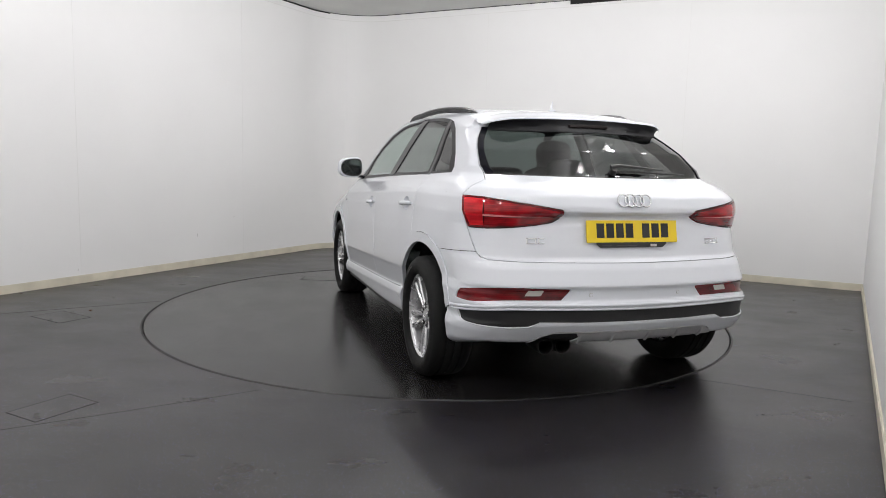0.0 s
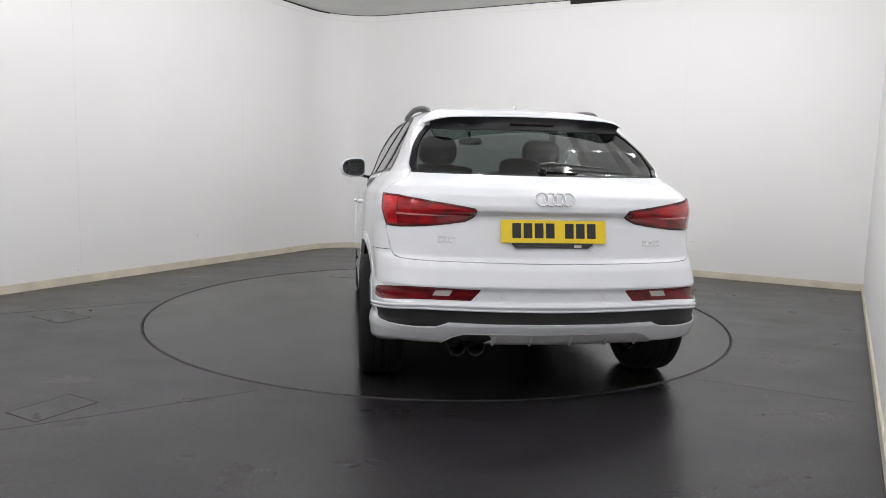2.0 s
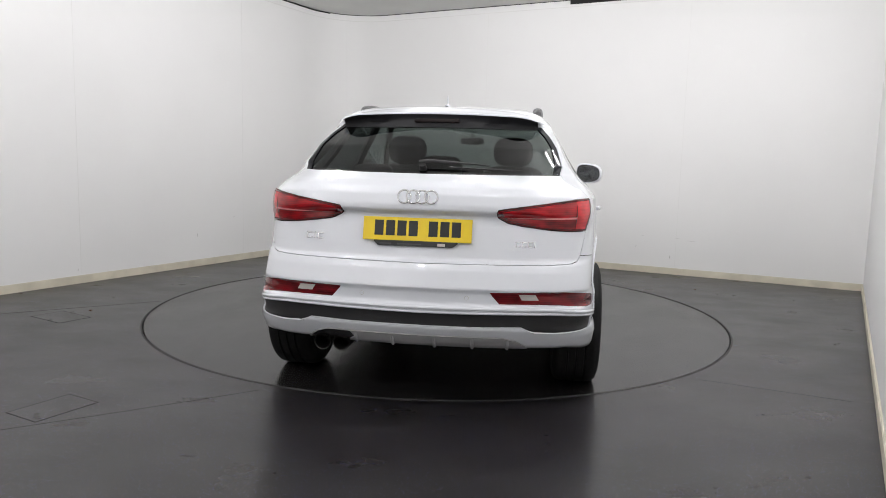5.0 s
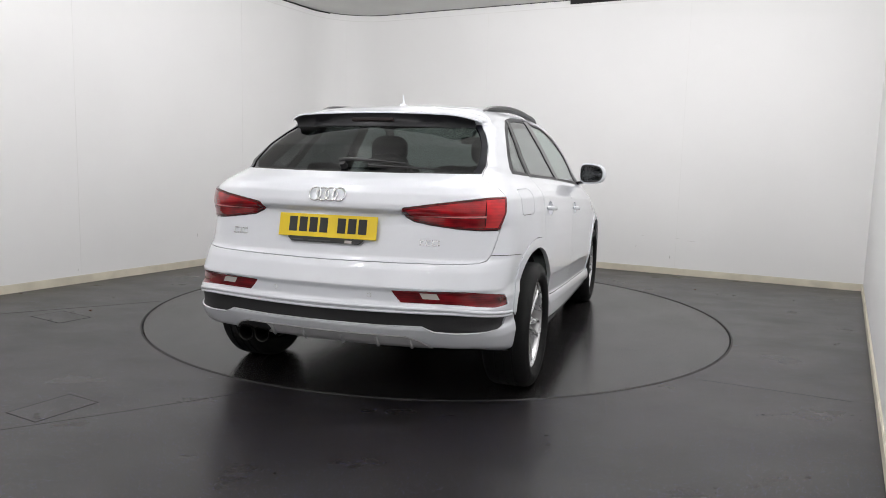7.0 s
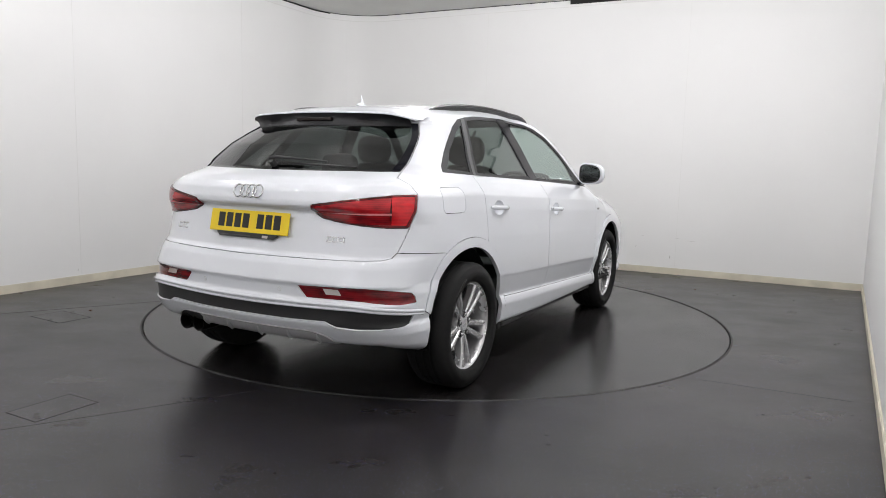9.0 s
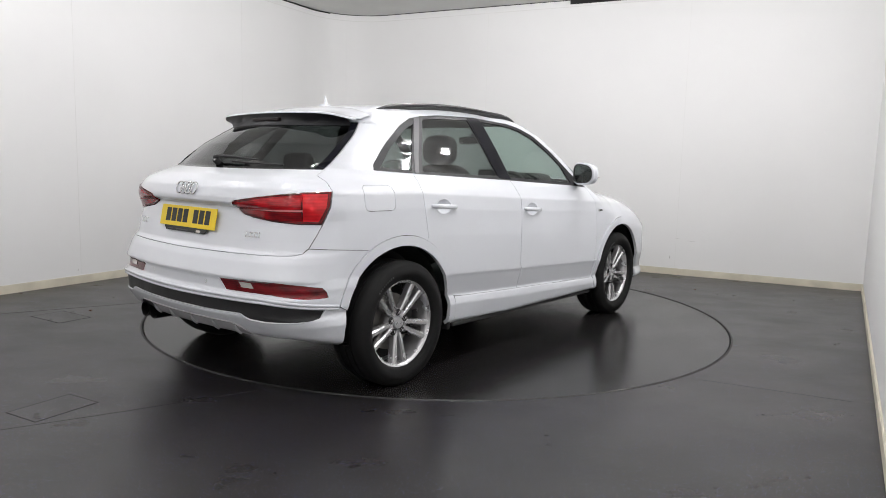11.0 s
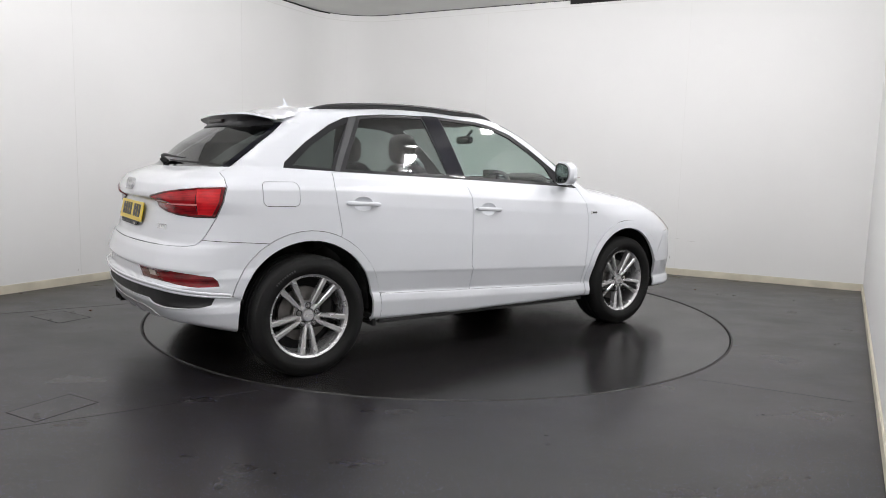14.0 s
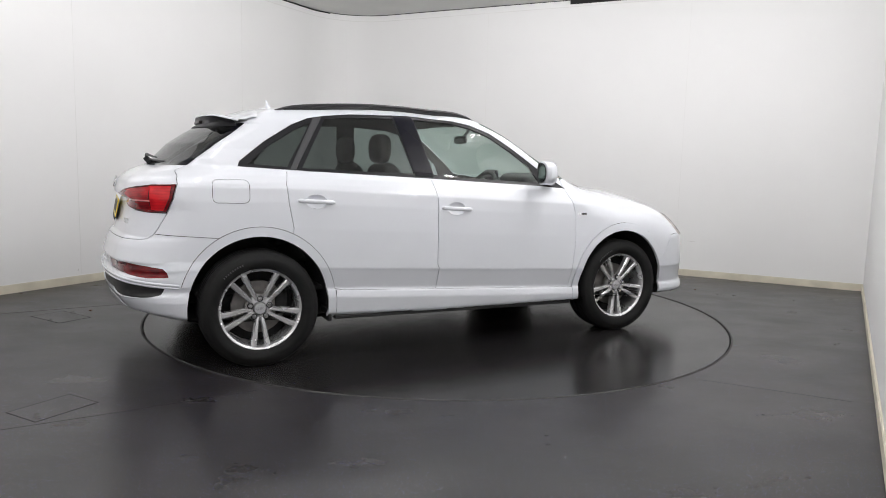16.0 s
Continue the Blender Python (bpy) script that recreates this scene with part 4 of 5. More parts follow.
    part("wheel_arch_liner", bm, M_LINER, car, "black felt arch liner", smooth=True)
    return rim


def torus(bm, R, r, m, seg=28, ring=10):
    vs = [[bm.verts.new(m @ Vector(((R + r * math.cos(b * 2 * math.pi / ring)) * math.cos(a * 2 * math.pi / seg), (R + r * math.cos(b * 2 * math.pi / ring)) * math.sin(a * 2 * math.pi / seg), r * math.sin(b * 2 * math.pi / ring)))) for b in range(ring)] for a in range(seg)]
    for a in range(seg):
        for b in range(ring):
            bm.faces.new((vs[a][b], vs[(a + 1) % seg][b], vs[(a + 1) % seg][(b + 1) % ring], vs[a][(b + 1) % ring]))
    return bm


CAR = new("car")
tagged(CAR, "glossy white five-door compact SUV parked on the turntable", "car")
SH, GATE_OB, BUMP_OB, LIGHTS, F_DOORS, R_DOORS = car_body(CAR)
for wx in (-WB, WB_F):
    for ws in (-1, 1):
        wheel(CAR, wx, ws)


# ================= details on the car =================
def on_rear(y, z, off=0.0):
    """A point on the rear surface and the way out from it."""
    q = cast(np.array([[AXIS_R, y, z]]), np.array([[-1.0, 0, 0]]))
    n = gradient(q)[0]
    return Vector(q[0] + n * off), Vector(n)


def on_flank(x, z, side, off=0.0):
    q = cast(np.array([[x, side * 0.2, z]]), np.array([[0.0, side, 0]]))
    n = gradient(q)[0]
    return Vector(q[0] + n * off), Vector(n)


def on_roof(x, y, off=0.0):
    q = cast(np.array([[x, y, 1.0]]), np.array([[0.0, 0, 1.0]]))
    n = gradient(q)[0]
    return Vector(q[0] + n * off), Vector(n)


def facing(p, n, up=(0, 0, 1)):
    """A frame at p whose z looks along n and whose y is as upright as can be."""
    n = Vector(n).normalized()
    x = Vector(up).cross(n).normalized()
    y = n.cross(x)
    m = Matrix((x, y, n)).transposed().to_4x4()
    return Matrix.Translation(p) @ m


def spoiler(gate):
    """Roof spoiler: white upper blade, black underside with the high brake lamp."""
    ny, top_rows, low_rows = 33, [], []
    for i in range(ny):
        y = -0.575 + 1.150 * i / (ny - 1)
        e = max(0.0, (abs(y) - 0.40) / 0.185)
        tip = -1.524 + 0.20 * y * y + 0.105 * e ** 2.6
        fore = -1.225 - 0.035 * e
        pts = []
        for k in range(9):
            x = fore + (tip - fore) * k / 8
            z = TOP_Z(np.array([x]))[0] - 0.085 * y * y - (0.034 + 0.016 * k / 8) * e ** 2.4
            q = np.array([[x, y, 1.25]])
            if form(q)[0] < 0:
                zb = cast(q, np.array([[0.0, 0, 1.0]]))[0][2]
                z = (zb + 0.003) * (1 - k / 8) + max(z, zb + 0.003) * k / 8
            pts.append((x, y, z + (0.005 if k else -0.003)))
        x, _, z = pts[-1]
        pts += [(x - 0.005, y, z - 0.005), (x - 0.004, y, z - 0.011)]
        top_rows.append(pts)
        zg = 1.389 + 0.006 * e
        xg = cast(np.array([[AXIS_R, y, zg - 0.004]]), np.array([[-1.0, 0, 0]]))[0][0]
        inset = 0.020 * (1 - 0.6 * e)
        if abs(y) > 0.55:
            continue
        low_rows.append([(x - 0.004, y, z - 0.0112), (x + (xg - x) * 0.25 + inset * 0.6, y, z + (zg - z) * 0.35), (x + (xg - x) * 0.6 + inset, y, z + (zg - z) * 0.7), (xg - 0.003, y, zg), (xg - 0.003, y, zg - 0.006), (xg + 0.03, y, zg - 0.007)])

    def sheet(rows):
        bm = bmesh.new()
        g = [[bm.verts.new(p) for p in r] for r in rows]
        for a, b in zip(g, g[1:]):
            for k in range(len(a) - 1):
                bm.faces.new((a[k], a[k + 1], b[k + 1], b[k]))
        return bm
    sp = part("spoiler", sheet(top_rows), M_PAINT, gate, "white roof spoiler blade", smooth=True, angle=60)
    part("spoiler_underside", sheet(low_rows), M_SURROUND, sp, "black spoiler underside", smooth=True, angle=60)
    bm = bmesh.new()
    box(bm, (0.024, 0.24, 0.018), (-1.524, -0.005, 1.420), bevel=0.004)
    part("brake_lamp", bm, M_REDSMOKE, sp, "smoked high-level brake lamp")


def number_plate(gate):
    m = facing(Vector((-2.027, 0.0, 0.882)), Vector((-1, 0, 0.20)))
    bm = bmesh.new()
    box(bm, (0.520, 0.111, 0.005), bevel=0.002)
    pl = part("number_plate", bm, M_YELLOW, gate, "yellow plate with black bars")
    pl.matrix_local = m
    # plain bars stand for the characters
    x = -0.204
    for k in range(7):
        if k == 4:
            x += 0.040
        w = 0.043
        bm = bmesh.new()
        box(bm, (w, 0.072, 0.0016), (x + w / 2, 0.004, 0.0030), bevel=0.0006, segments=1)
        part("plate_bar", bm, M_INK, pl)
        x += w + 0.0118
    bm = bmesh.new()
    prism(bm, [(-0.205, -0.062), (-0.185, -0.080), (0.170, -0.080), (0.195, -0.062), (0.195, -0.050), (-0.205, -0.050)], 0.006, Matrix.Translation((0, 0, -0.004)))
    ho = part("plate_holder", bm, M_BLACK, pl, "black plate surround with faint white bars")
    for bx, bw in ((-0.150, 0.055), (-0.035, 0.115), (0.118, 0.036)):
        bm = bmesh.new()
        box(bm, (bw, 0.006 if bw > 0.04 else 0.013, 0.001), (bx, -0.0705, 0.0026))
        part("holder_bar", bm, M_LENS if bw < 0.04 else M_PILLARGREY, ho)


def badges(gate):
    em = None
    for k in range(4):
        p, n = on_rear(0.0635 - 0.0423 * k, 1.034, 0.006)
        bm = bmesh.new()
        torus(bm, 0.0310, 0.0042, facing(p, n), 40, 10)
        em = part("emblem_ring", bm, M_CHROME, gate, "chrome ring emblem", smooth=True, angle=180)
    # low chrome badges as plain raised shapes
    for y0, widths, z, h in ((0.555, (0.036, 0.012, 0.030), 0.833, 0.030), (-0.462, (0.024, 0.022, 0.024, 0.008), 0.826, 0.026)):
        y = y0
        for w in widths:
            p, n = on_rear(y - w / 2, z, 0.002)
            bm = bmesh.new()
            mm = facing(p, n)
            for dx, dy, sx, sy in ((0, h / 2 - 0.003, w, 0.006), (0, -h / 2 + 0.003, w, 0.006), (-w / 2 + 0.003, 0, 0.006, h)):
                box(bm, (sx, sy, 0.004), (dx, dy, 0), mm, bevel=0.001, segments=1)
            part("badge_bar", bm, M_CHROME, gate, "chrome badge stroke")
            y -= w + 0.005


def rear_wiper(gate):
    pts = [on_rear(y, z, o)[0] for y, z, o in ((0.030, 1.178, 0.030), (-0.02, 1.182, 0.034), (-0.12, 1.180, 0.030), (-0.23, 1.176, 0.026), (-0.31, 1.173, 0.022))]
    bm = bmesh.new()
    sweep(bm, pts, [(0.010, 0.011), (0.011, 0.010), (0.008, 0.007), (0.006, 0.005), (0.004, 0.004)], 10)
    w = part("rear_wiper", bm, M_BLACK, gate, "black rear wiper", smooth=True)
    bm = bmesh.new()
    p, n = on_rear(0.012, 1.168, 0.012)
    cyl(bm, 0.020, 0.035, facing(p, n), 20, 0.016)
    part("wiper_cap", bm, M_BLACK, w, smooth=True)
    bm = bmesh.new()
    sweep(bm, [on_rear(y, 1.168 - 0.012 * k / 5, 0.012)[0] for k, y in enumerate(np.linspace(-0.12, -0.47, 6))], (0.004, 0.005), 8)
    part("wiper_blade", bm, M_BLACK, w, smooth=True)


def bumper_details(bump):
    for s in (-1, 1):
        bm = bmesh.new()
        rows = []
        for k in range(6):
            y = s * (0.487 + 0.078 * k / 5)
            rows.append([on_rear(y + s * 0.008 * q, z, -0.0015)[0] for q, z in ((0, 0.602 - 0.002), (1, 0.588), (2, 0.574))])
        g = [[bm.verts.new(p) for p in r] for r in rows]
        for a, b in zip(g, g[1:]):
            for k in range(2):
                bm.faces.new((a[k], a[k + 1], b[k + 1], b[k]))
        part("reversing_lens", bm, M_LENS, bump, "clear reversing lens", smooth=True)
        for y in (0.249,):
            p, n = on_rear(s * y, 0.578, 0.0)
            bm = bmesh.new()
            torus(bm, 0.0095, 0.0012, facing(p, n), 24, 6)
            part("sensor_ring", bm, M_SCUFF, bump, smooth=True)
            bm = bmesh.new()
            cyl(bm, 0.0085, 0.004, facing(p, n), 20)
            part("parking_sensor", bm, M_PAINT, bump, smooth=True)
    # upright ribs on the skid panel
    for y in (0.282, 0.103, -0.098, -0.277, -0.440):
        bm = bmesh.new()
        rows = []
        for z in (0.336, 0.350, 0.365, 0.380):
            row = []
            for dy, o in ((-0.009, 0.003), (-0.004, 0.014), (0.004, 0.014), (0.009, 0.003)):
                row.append(bm.verts.new(on_rear(y + dy, z, o * (1.0 if z < 0.37 else 0.55))[0]))
            rows.append(row)
        for a, b in zip(rows, rows[1:]):
            for k in range(3):
                bm.faces.new((a[k], a[k + 1], b[k + 1], b[k]))
        part("skid_rib", bm, M_SILVERP, bump, smooth=True)


def bumper_lip(bump):
    """The slim raised line that runs round the bumper under the lamps."""
    for name, z0, rise, r in (("bumper_lip", 0.529, 0.006, 0.0075), ("bumper_lower_lip", 0.5085, 0.014, 0.0055)):
        pts = []
        for k in range(61):
            a = radians(32.5 + (180 - 65) * k / 60)
            z = z0 + rise * abs(math.cos(a)) ** 1.5 - 0.046 * min(1.0, max(0.0, (abs(math.cos(a)) - 0.60) / 0.25)) ** 1.3
            q = cast(np.array([[AXIS_R, 0.0, z]]), np.array([[-math.sin(a), -math.cos(a), 0.0]]))
            n = gradient(q)[0]
            pts.append(Vector(q[0] + n * 0.001))
        bm = bmesh.new()
        sweep(bm, pts, (r * 0.8, r), 8)
        part(name, bm, M_PAINT, bump, "slim white raised line", smooth=True)


def exhausts(car):
    for y in (0.455, 0.362):
        bm = bmesh.new()
        prof = [(0.030, 0.18), (0.042, 0.16), (0.043, 0.006), (0.0415, 0.0), (0.038, 0.002), (0.037, 0.015), (0.036, 0.14), (0.001, 0.141)]
        lathe(bm, prof, 36)
        t = part("exhaust_pipe", bm, M_PIPE, car, "dark twin exhaust tailpipe", smooth=True)
        t.matrix_local = pose(-2.035, y, 0.319, 0, 0, -90)


def roof_rail(car, side):
    bm = bmesh.new()
    path, rad = [], []
    for i in range(25):
        f = i / 24
        x = -1.145 + 1.375 * f
        y = side * (0.534 + 0.018 * f - 0.060 * max(0, -x - 0.5) ** 2)
        lift = 0.044 * max(0.0, math.sin(math.pi * f)) ** 0.6
        p, n = on_roof(x, y)
        path.append(p + Vector((0, 0, lift - 0.004)))
        r = min(1, 0.45 + math.sin(math.pi * f) * 2.2)
        rad.append((0.015 * r, 0.0105 * r))
    sweep(bm, path, rad, 12)
    rail = part("roof_rail", bm, M_RAIL, car, "satin black roof rail", smooth=True)
    bm = bmesh.new()
    sweep(bm, [p - Vector((0, 0, 0.016)) for p in path[1:-1]], [(0.007, 0.012)] * (len(path) - 2), 8)
    part("rail_foot", bm, M_BLACK, rail, smooth=True)


def antenna(car):
    bm = bmesh.new()
    p, n = on_roof(-1.062, 0.0)
    rows = []
    for z, x0, x1, w in ((-0.006, -0.070, 0.070, 0.020), (0.003, -0.062, 0.056, 0.016), (0.008, -0.030, 0.012, 0.006), (0.026, -0.022, -0.002, 0.004), (0.043, -0.024, -0.010, 0.003), (0.056, -0.027, -0.018, 0.002)):
        row = [bm.verts.new(p + Vector((x0 + (x1 - x0) * k / 6, w * math.sin(math.pi * k / 6), z))) for k in range(7)]
        row += [bm.verts.new(p + Vector((x0 + (x1 - x0) * k / 6, -w * math.sin(math.pi * k / 6), z))) for k in range(5, 0, -1)]
        rows.append(row)
    for a, b in zip(rows, rows[1:]):
        for k in range(12):
            bm.faces.new((a[k], a[(k + 1) % 12], b[(k + 1) % 12], b[k]))
    bm.faces.new(rows[-1])
    part("roof_antenna", bm, M_PAINT, car, "white shark-fin antenna", smooth=True)


def blob(bm, size, at, power=2.6, seg=28, ring=18, m=None):
    """A rounded block."""
    def sp(v):
        return math.copysign(abs(v) ** (2 / power), v)
    m = m or Matrix()
    rows = []
    for i in range(ring + 1):
        a = -math.pi / 2 + math.pi * i / ring
        row = []
        for k in range(seg):
            b = 2 * math.pi * k / seg
            row.append(bm.verts.new(m @ Vector((at[0] + size[0] / 2 * sp(math.cos(a)) * sp(math.cos(b)), at[1] + size[1] / 2 * sp(math.cos(a)) * sp(math.sin(b)), at[2] + size[2] / 2 * sp(math.sin(a))))))
        rows.append(row)
    for a, b in zip(rows, rows[1:]):
        for k in range(seg):
            try:
                bm.faces.new((a[k], a[(k + 1) % seg], b[(k + 1) % seg], b[k]))
            except ValueError:
                pass
    bmesh.ops.remove_doubles(bm, verts=bm.verts[:], dist=1e-5)
    return bm


def door_mirror(door, side):
    bm = bmesh.new()
    c = (0.584, side * 0.955, 1.150)
    blob(bm, (0.150, 0.205, 0.158), c, 3.2)
    for v in bm.verts:
        d = Vector(v.co) - Vector(c)
        if d.x < -0.03:
            v.co.x = c[0] - 0.030 - 0.006 * (-(d.x) - 0.03) / 0.045
        out = side * d.y
        v.co.z += 0.012 * out / 0.1 * (-1 if d.z > 0 else 0.6)
        if d.x > 0:
            v.co.x -= 0.030 * max(0, out) / 0.1
    mir = part("door_mirror", bm, M_PAINT, door, "white door mirror housing", smooth=True, angle=50)
    bm = bmesh.new()
    def oval(sy, sz, x, p=3.0, n=36):
        out = []
        for k in range(n):
            a = 2 * math.pi * k / n
            yy = sy * math.copysign(abs(math.cos(a)) ** (2 / p), math.cos(a))
            zz = sz * math.copysign(abs(math.sin(a)) ** (2 / p), math.sin(a))
            o = side * yy
            zz += 0.012 * o / 0.1 * (-1 if zz > 0 else 0.6)
            out.append((x, c[1] + yy, c[2] + zz))
        return out
    a, b, d = oval(0.092, 0.068, c[0] - 0.040), oval(0.084, 0.060, c[0] - 0.041), oval(0.082, 0.058, c[0] - 0.030)
    g = [[bm.verts.new(p) for p in r] for r in (a, b, d)]
    for r0, r1 in zip(g, g[1:]):
        for k in range(36):
            bm.faces.new((r0[k], r0[(k + 1) % 36], r1[(k + 1) % 36], r1[k]))
    part("mirror_rim", bm, M_BLACK, mir, "black mirror rim")
    bm = bmesh.new()
    bm.faces.new([bm.verts.new((x + 0.003, y, z)) for x, y, z in oval(0.083, 0.059, c[0] - 0.040)])
    bmesh.ops.solidify(bm, geom=bm.faces[:], thickness=0.002)
    part("mirror_glass", bm, M_MIRROR, mir, "silvered mirror glass")
    bm = bmesh.new()
    p, n = on_flank(0.700, 1.075, side, -0.01)
    sweep(bm, [p, p + Vector((-0.01, side * 0.04, 0.004)), Vector((0.605, side * 0.90, 1.090))], [(0.040, 0.014), (0.034, 0.013), (0.030, 0.012)], 12)
    part("mirror_arm", bm, M_GLOSSBLACK, door, "black mirror arm", smooth=True)
    bm = bmesh.new()
    box(bm, (0.03, 0.075, 0.006), (0.636, side * 0.988, 1.126), bevel=0.002)
    part("indicator", bm, M_LENS, mir, "slim indicator strip")
    mir.matrix_local = Matrix.Translation(c) @ Matrix.Rotation(radians(side * 16), 4, "Z") @ Matrix.Translation(-Vector(c))


def door_handle(door, x, z, side):
    """A grab bar over a dished cup."""
    edge = abs(on_flank(x - 0.1, z, side)[0].y)
    bm = bmesh.new()
    pts, rad = [], []
    for k in range(13):
        f = k / 12
        p, n = on_flank(x - 0.108 + 0.216 * f, z + 0.003 - 0.010 * f, side)
        bow = 0.004 + 0.022 * min(1.0, 3.2 * min(f, 1 - f)) ** 0.7
        pts.append(Vector((p.x, p.y + side * bow, p.z)))
        r = 1.0 if 0 < k < 12 else 0.6
        rad.append((0.0075 * r, 0.0125 * r))
    sweep(bm, pts, rad, 12)
    h = part("door_handle", bm, M_PAINT, door, "white grab handle over a dished cup", smooth=True)
    hx, hz = HANDLES[0] if x < -0.5 else HANDLES[1]
    bm = bmesh.new()
    rows = []
    for q in range(7):
        r = 1.0 - q / 6.5
        rows.append([bm.verts.new(on_flank(hx + 0.0635 * r * math.cos(k * math.pi / 16), hz + 0.0415 * r * math.sin(k * math.pi / 16), side, -0.001 - 0.019 * (1 - r ** 3))[0]) for k in range(32)])
    for a, b in zip(rows, rows[1:]):
        for k in range(32):
            bm.faces.new((a[k], a[(k + 1) % 32], b[(k + 1) % 32], b[k]))
    bm.faces.new(rows[-1])
    part("handle_cup", bm, M_PAINT, h, "dished white cup", smooth=True, angle=180)
    bm = bmesh.new()
    p, n = on_flank(x - 0.100, z + 0.003, side, 0.016)
    cyl(bm, 0.006, 0.004, facing(p, n), 16)
    if x > -0.5:
        part("key_cover", bm, M_SILVERP, h)
    else:
        bm.free()
    return h


def side_badge(car, side):
    bm = bmesh.new()
    p, n = on_flank(0.933, 0.871, side, 0.001)
    m = facing(p, n)
    box(bm, (0.045, 0.014, 0.003), (0.012 * (1 if side < 0 else -1), 0, 0), m, bevel=0.001, segments=1)
    b = part("wing_badge", bm, M_PILLARGREY, car, "small chrome and red wing badge")
    bm = bmesh.new()
    box(bm, (0.018, 0.016, 0.003), (-0.024 * (1 if side < 0 else -1), 0, 0), m, bevel=0.001, segments=1)
    part("badge_block", bm, M_CHROME, b)


def headlight_edge(car, side):
    bm = bmesh.new()
    pts = []
    for x, z in ((1.845, 0.852), (1.87, 0.842), (1.90, 0.80), (1.93, 0.75), (1.955, 0.705)):
        p, n = on_flank(x, z, side, 0.001)
        pts.append(p)
    sweep(bm, pts, (0.004, 0.004), 6)
    part("head_light_seal", bm, M_PILLARGREY, car, "dark head lamp seal", smooth=True)


def seat(car, x, y):
    bm = bmesh.new()
    blob(bm, (0.50, 0.50, 0.17), (x + 0.22, y, 0.62), 4)
    cu = part("seat_cushion", bm, M_SEAT, car, "black leather front seat", smooth=True)
    m = Matrix.Translation((x - 0.04, y, 0.66)) @ Matrix.Rotation(radians(-20), 4, "Y")
    bm = bmesh.new()
    blob(bm, (0.15, 0.50, 0.58), (0, 0, 0.27), 3.6, m=m)
    part("backrest", bm, M_SEAT, cu, smooth=True)
    bm = bmesh.new()
    blob(bm, (0.11, 0.27, 0.20), (x - 0.235, y, 1.285), 2.8)
    part("headrest", bm, M_SEAT, cu, smooth=True)
    for d in (-0.06, 0.06):
        bm = bmesh.new()
        cyl(bm, 0.007, 0.16, pose(x - 0.225, y + d, 1.16, 0, -8), 10)
        part("headrest_post", bm, M_CHROME, cu, smooth=True)


def cabin(car):
    seat(car, -0.16, -0.37)
    seat(car, -0.16, 0.37)
    bm = bmesh.new()
    blob(bm, (0.50, 1.28, 0.18), (-0.86, 0, 0.64), 5)
    bench = part("rear_bench", bm, M_SEAT, car, "black leather rear bench", smooth=True)
    bm = bmesh.new()
    m = Matrix.Translation((-1.10, 0, 0.66)) @ Matrix.Rotation(radians(-20), 4, "Y")
    blob(bm, (0.14, 1.26, 0.50), (0, 0, 0.22), 5, m=m)
    part("bench_backrest", bm, M_SEAT, bench, smooth=True)
    for y, z, h in ((-0.40, 1.13, 0.11), (0.40, 1.13, 0.11), (0.0, 1.165, 0.15)):
        bm = bmesh.new()
        blob(bm, (0.08, 0.24, h), (-1.29, y, z), 3.4)
        part("rear_headrest", bm, M_SEAT, bench, smooth=True)
    bm = bmesh.new()
    box(bm, (0.40, 1.16, 0.015), (-1.50, 0, 1.035), bevel=0.005)
    part("parcel_shelf", bm, M_INNER, car, "dark parcel shelf")
    bm = bmesh.new()
    blob(bm, (0.60, 1.40, 0.46), (0.93, 0, 0.865), 4.5)
    dash = part("dashboard", bm, M_INNER, car, "dark dashboard", smooth=True)
    bm = bmesh.new()
    blob(bm, (0.22, 0.36, 0.12), (0.74, -0.37, 1.085), 3)
    part("instrument_hood", bm, M_INNER, dash, smooth=True)
    bm = bmesh.new()
    box(bm, (0.03, 0.19, 0.12), (0.72, 0.02, 1.10), bevel=0.012)
    part("display_screen", bm, M_GLOSSBLACK, dash)
    bm = bmesh.new()
    mw = Matrix.Translation((0.40, -0.37, 0.98)) @ Matrix.Rotation(radians(-66), 4, "Y")
    torus(bm, 0.178, 0.015, mw, 48, 10)
    cyl(bm, 0.06, 0.04, mw, 24)
    box(bm, (0.05, 0.34, 0.02), (0, 0, 0), mw, bevel=0.006)
    part("steering_wheel", bm, M_SEAT, car, "black leather steering wheel", smooth=True)
    bm = bmesh.new()
    blob(bm, (0.035, 0.195, 0.062), (0.42, 0.0, 1.385), 3.4)
    rm = part("rear_view_mirror", bm, M_GLOSSBLACK, car, "black interior mirror", smooth=True)
    bm = bmesh.new()
    cyl(bm, 0.012, 0.10, pose(0.46, 0, 1.425, 0, 40), 12)
    part("mirror_stalk", bm, M_GLOSSBLACK, rm, smooth=True)
    bm = bmesh.new()
    box(bm, (2.9, 1.5, 0.03), (-0.2, 0, 0.42), bevel=0.01)
    part("cabin_floor", bm, M_INNER, car, "dark cabin carpet")


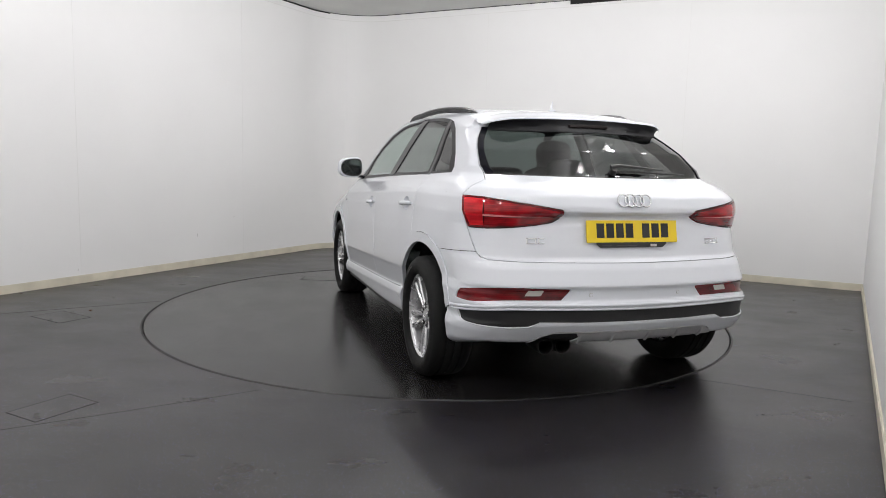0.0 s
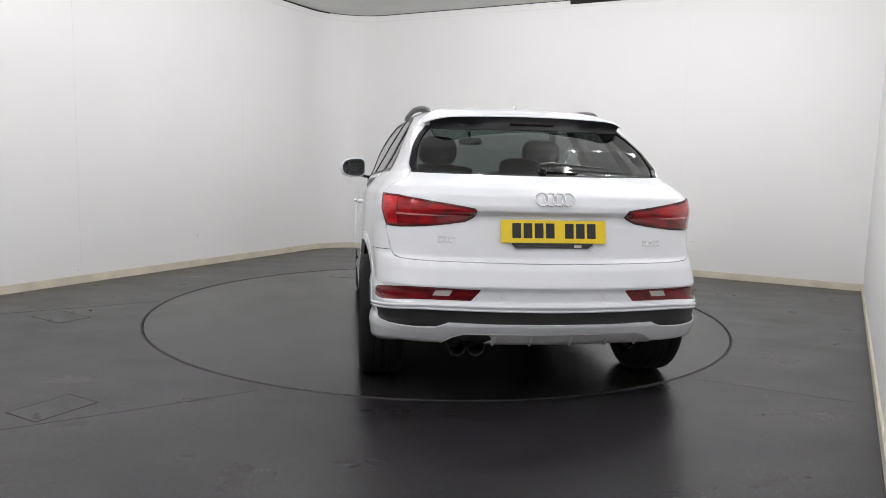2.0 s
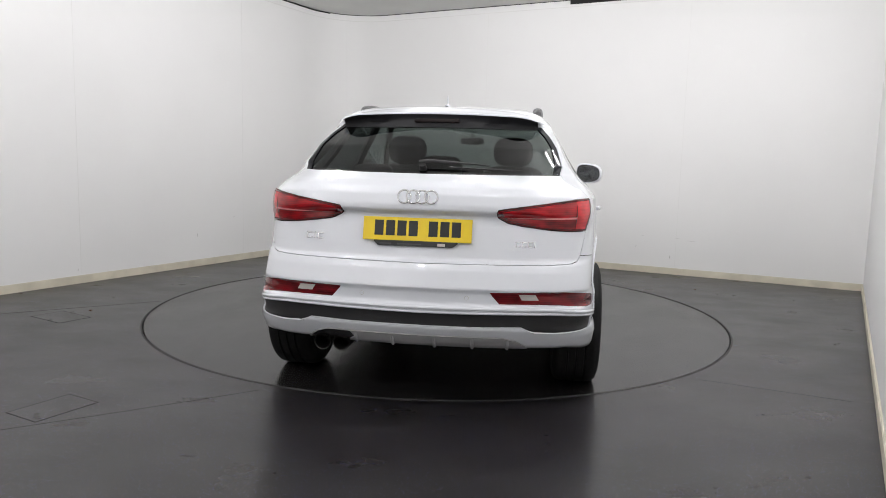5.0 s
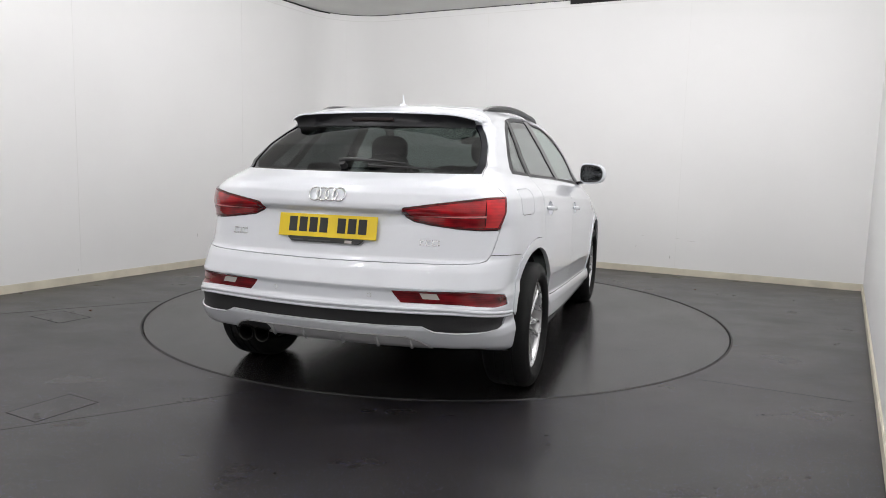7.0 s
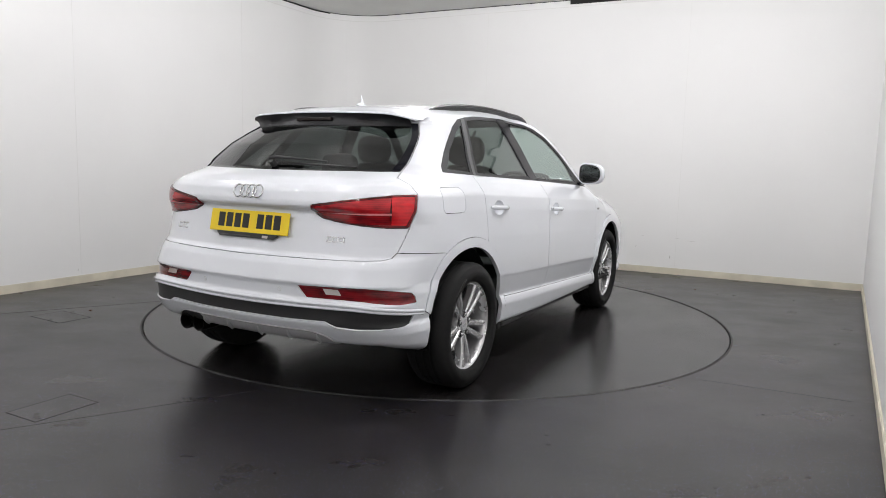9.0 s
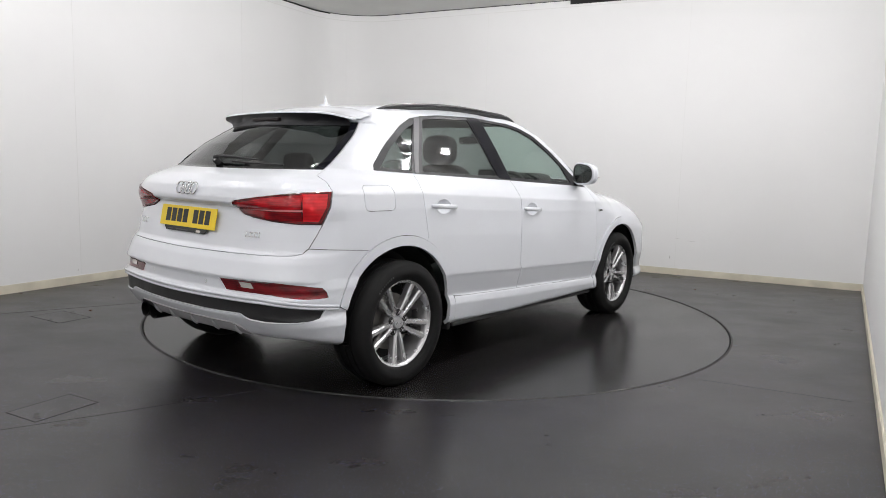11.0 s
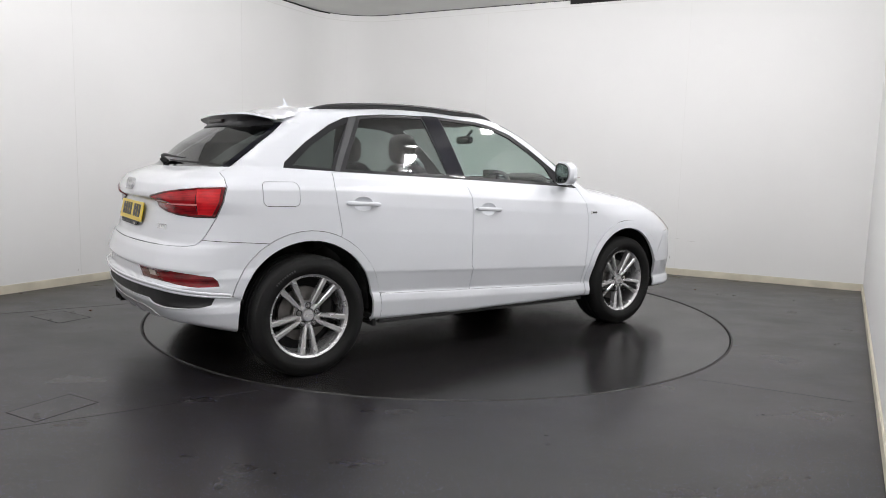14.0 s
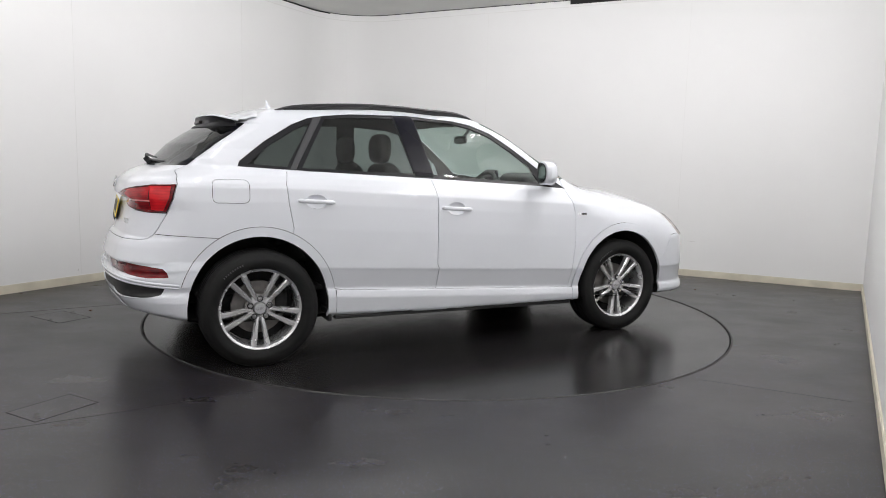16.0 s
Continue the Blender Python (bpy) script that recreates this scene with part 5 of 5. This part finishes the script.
def sill_seal(car, side):
    """The black lower edge under the white sill and the short flap before the rear wheel."""
    bm = bmesh.new()
    box(bm, (1.74, 0.05, 0.024), (0.0, side * 0.862, 0.249), Matrix.Rotation(radians(0.5), 4, "Y"), bevel=0.006)
    e = part("sill_seal", bm, M_BLACK, car, "black lower edge of the sill")
    bm = bmesh.new()
    box(bm, (0.025, 0.16, 0.075), (-0.895, side * 0.80, 0.268), bevel=0.008)
    part("splash_flap", bm, M_LINER, e)


M_REDSMOKE = mat_base("smoked_red_lens", (0.012, 0.006, 0.006), 0.35, spec=0.3)
M_PIPE = grained("dark_exhaust_steel", (0.022, 0.021, 0.020), 0.42, 0.3, 25.0, 200.0, 0.1, metal=0.9)
M_RAIL = mat_base("satin_black_rail", (0.035, 0.035, 0.036), 0.32)
spoiler(GATE_OB)
number_plate(GATE_OB)
badges(GATE_OB)
rear_wiper(GATE_OB)
bumper_details(BUMP_OB)
bumper_lip(BUMP_OB)
exhausts(CAR)
antenna(CAR)
cabin(CAR)
for k, side in enumerate((-1, 1)):
    roof_rail(CAR, side)
    door_mirror(F_DOORS[k], side)
    door_handle(R_DOORS[k], -0.985, 0.958, side)
    door_handle(F_DOORS[k], -0.070, 0.914, side)
    side_badge(CAR, side)
    headlight_edge(CAR, side)
    sill_seal(CAR, side)

# inspection plate let into the turntable
TURN0 = Matrix.Rotation(radians(-107.8), 4, "Z")
plate_m = TURN0 @ pose(-1.21, 1.35, 0.0)
bm = bmesh.new()
box(bm, (0.36, 0.20, 0.003), (0, 0, 0.0), plate_m, bevel=0.0008)
part("inspection_plate", bm, M_TURN, TABLE, "small flush inspection plate")
bm = bmesh.new()
for sx, sy, ax, ay in ((0.372, 0.006, 0, 0.103), (0.372, 0.006, 0, -0.103), (0.006, 0.20, 0.183, 0), (0.006, 0.20, -0.183, 0)):
    box(bm, (sx, sy, 0.002), (ax, ay, 0.0002), plate_m)
part("plate_joint", bm, M_DARK, TABLE, "dark joint round the plate")


def motions():
    rows_car, rows_table = [], []
    for i in range(33):
        t = i * 0.5
        a = 107.80 - 5.18825 * t - 0.0061168 * t * t + 0.00073091 * t ** 3
        c, s = math.cos(radians(a)), math.sin(radians(a))
        ox, oy = -0.378, -0.239
        rows_car.append((t, pose(c * ox - s * oy, s * ox + c * oy, 0.001, 0, 0, a)))
        rows_table.append((t, pose(0, 0, 0, 0, 0, a)))
    walk(CAR, rows_car)
    walk(TABLE, rows_table)


motions()
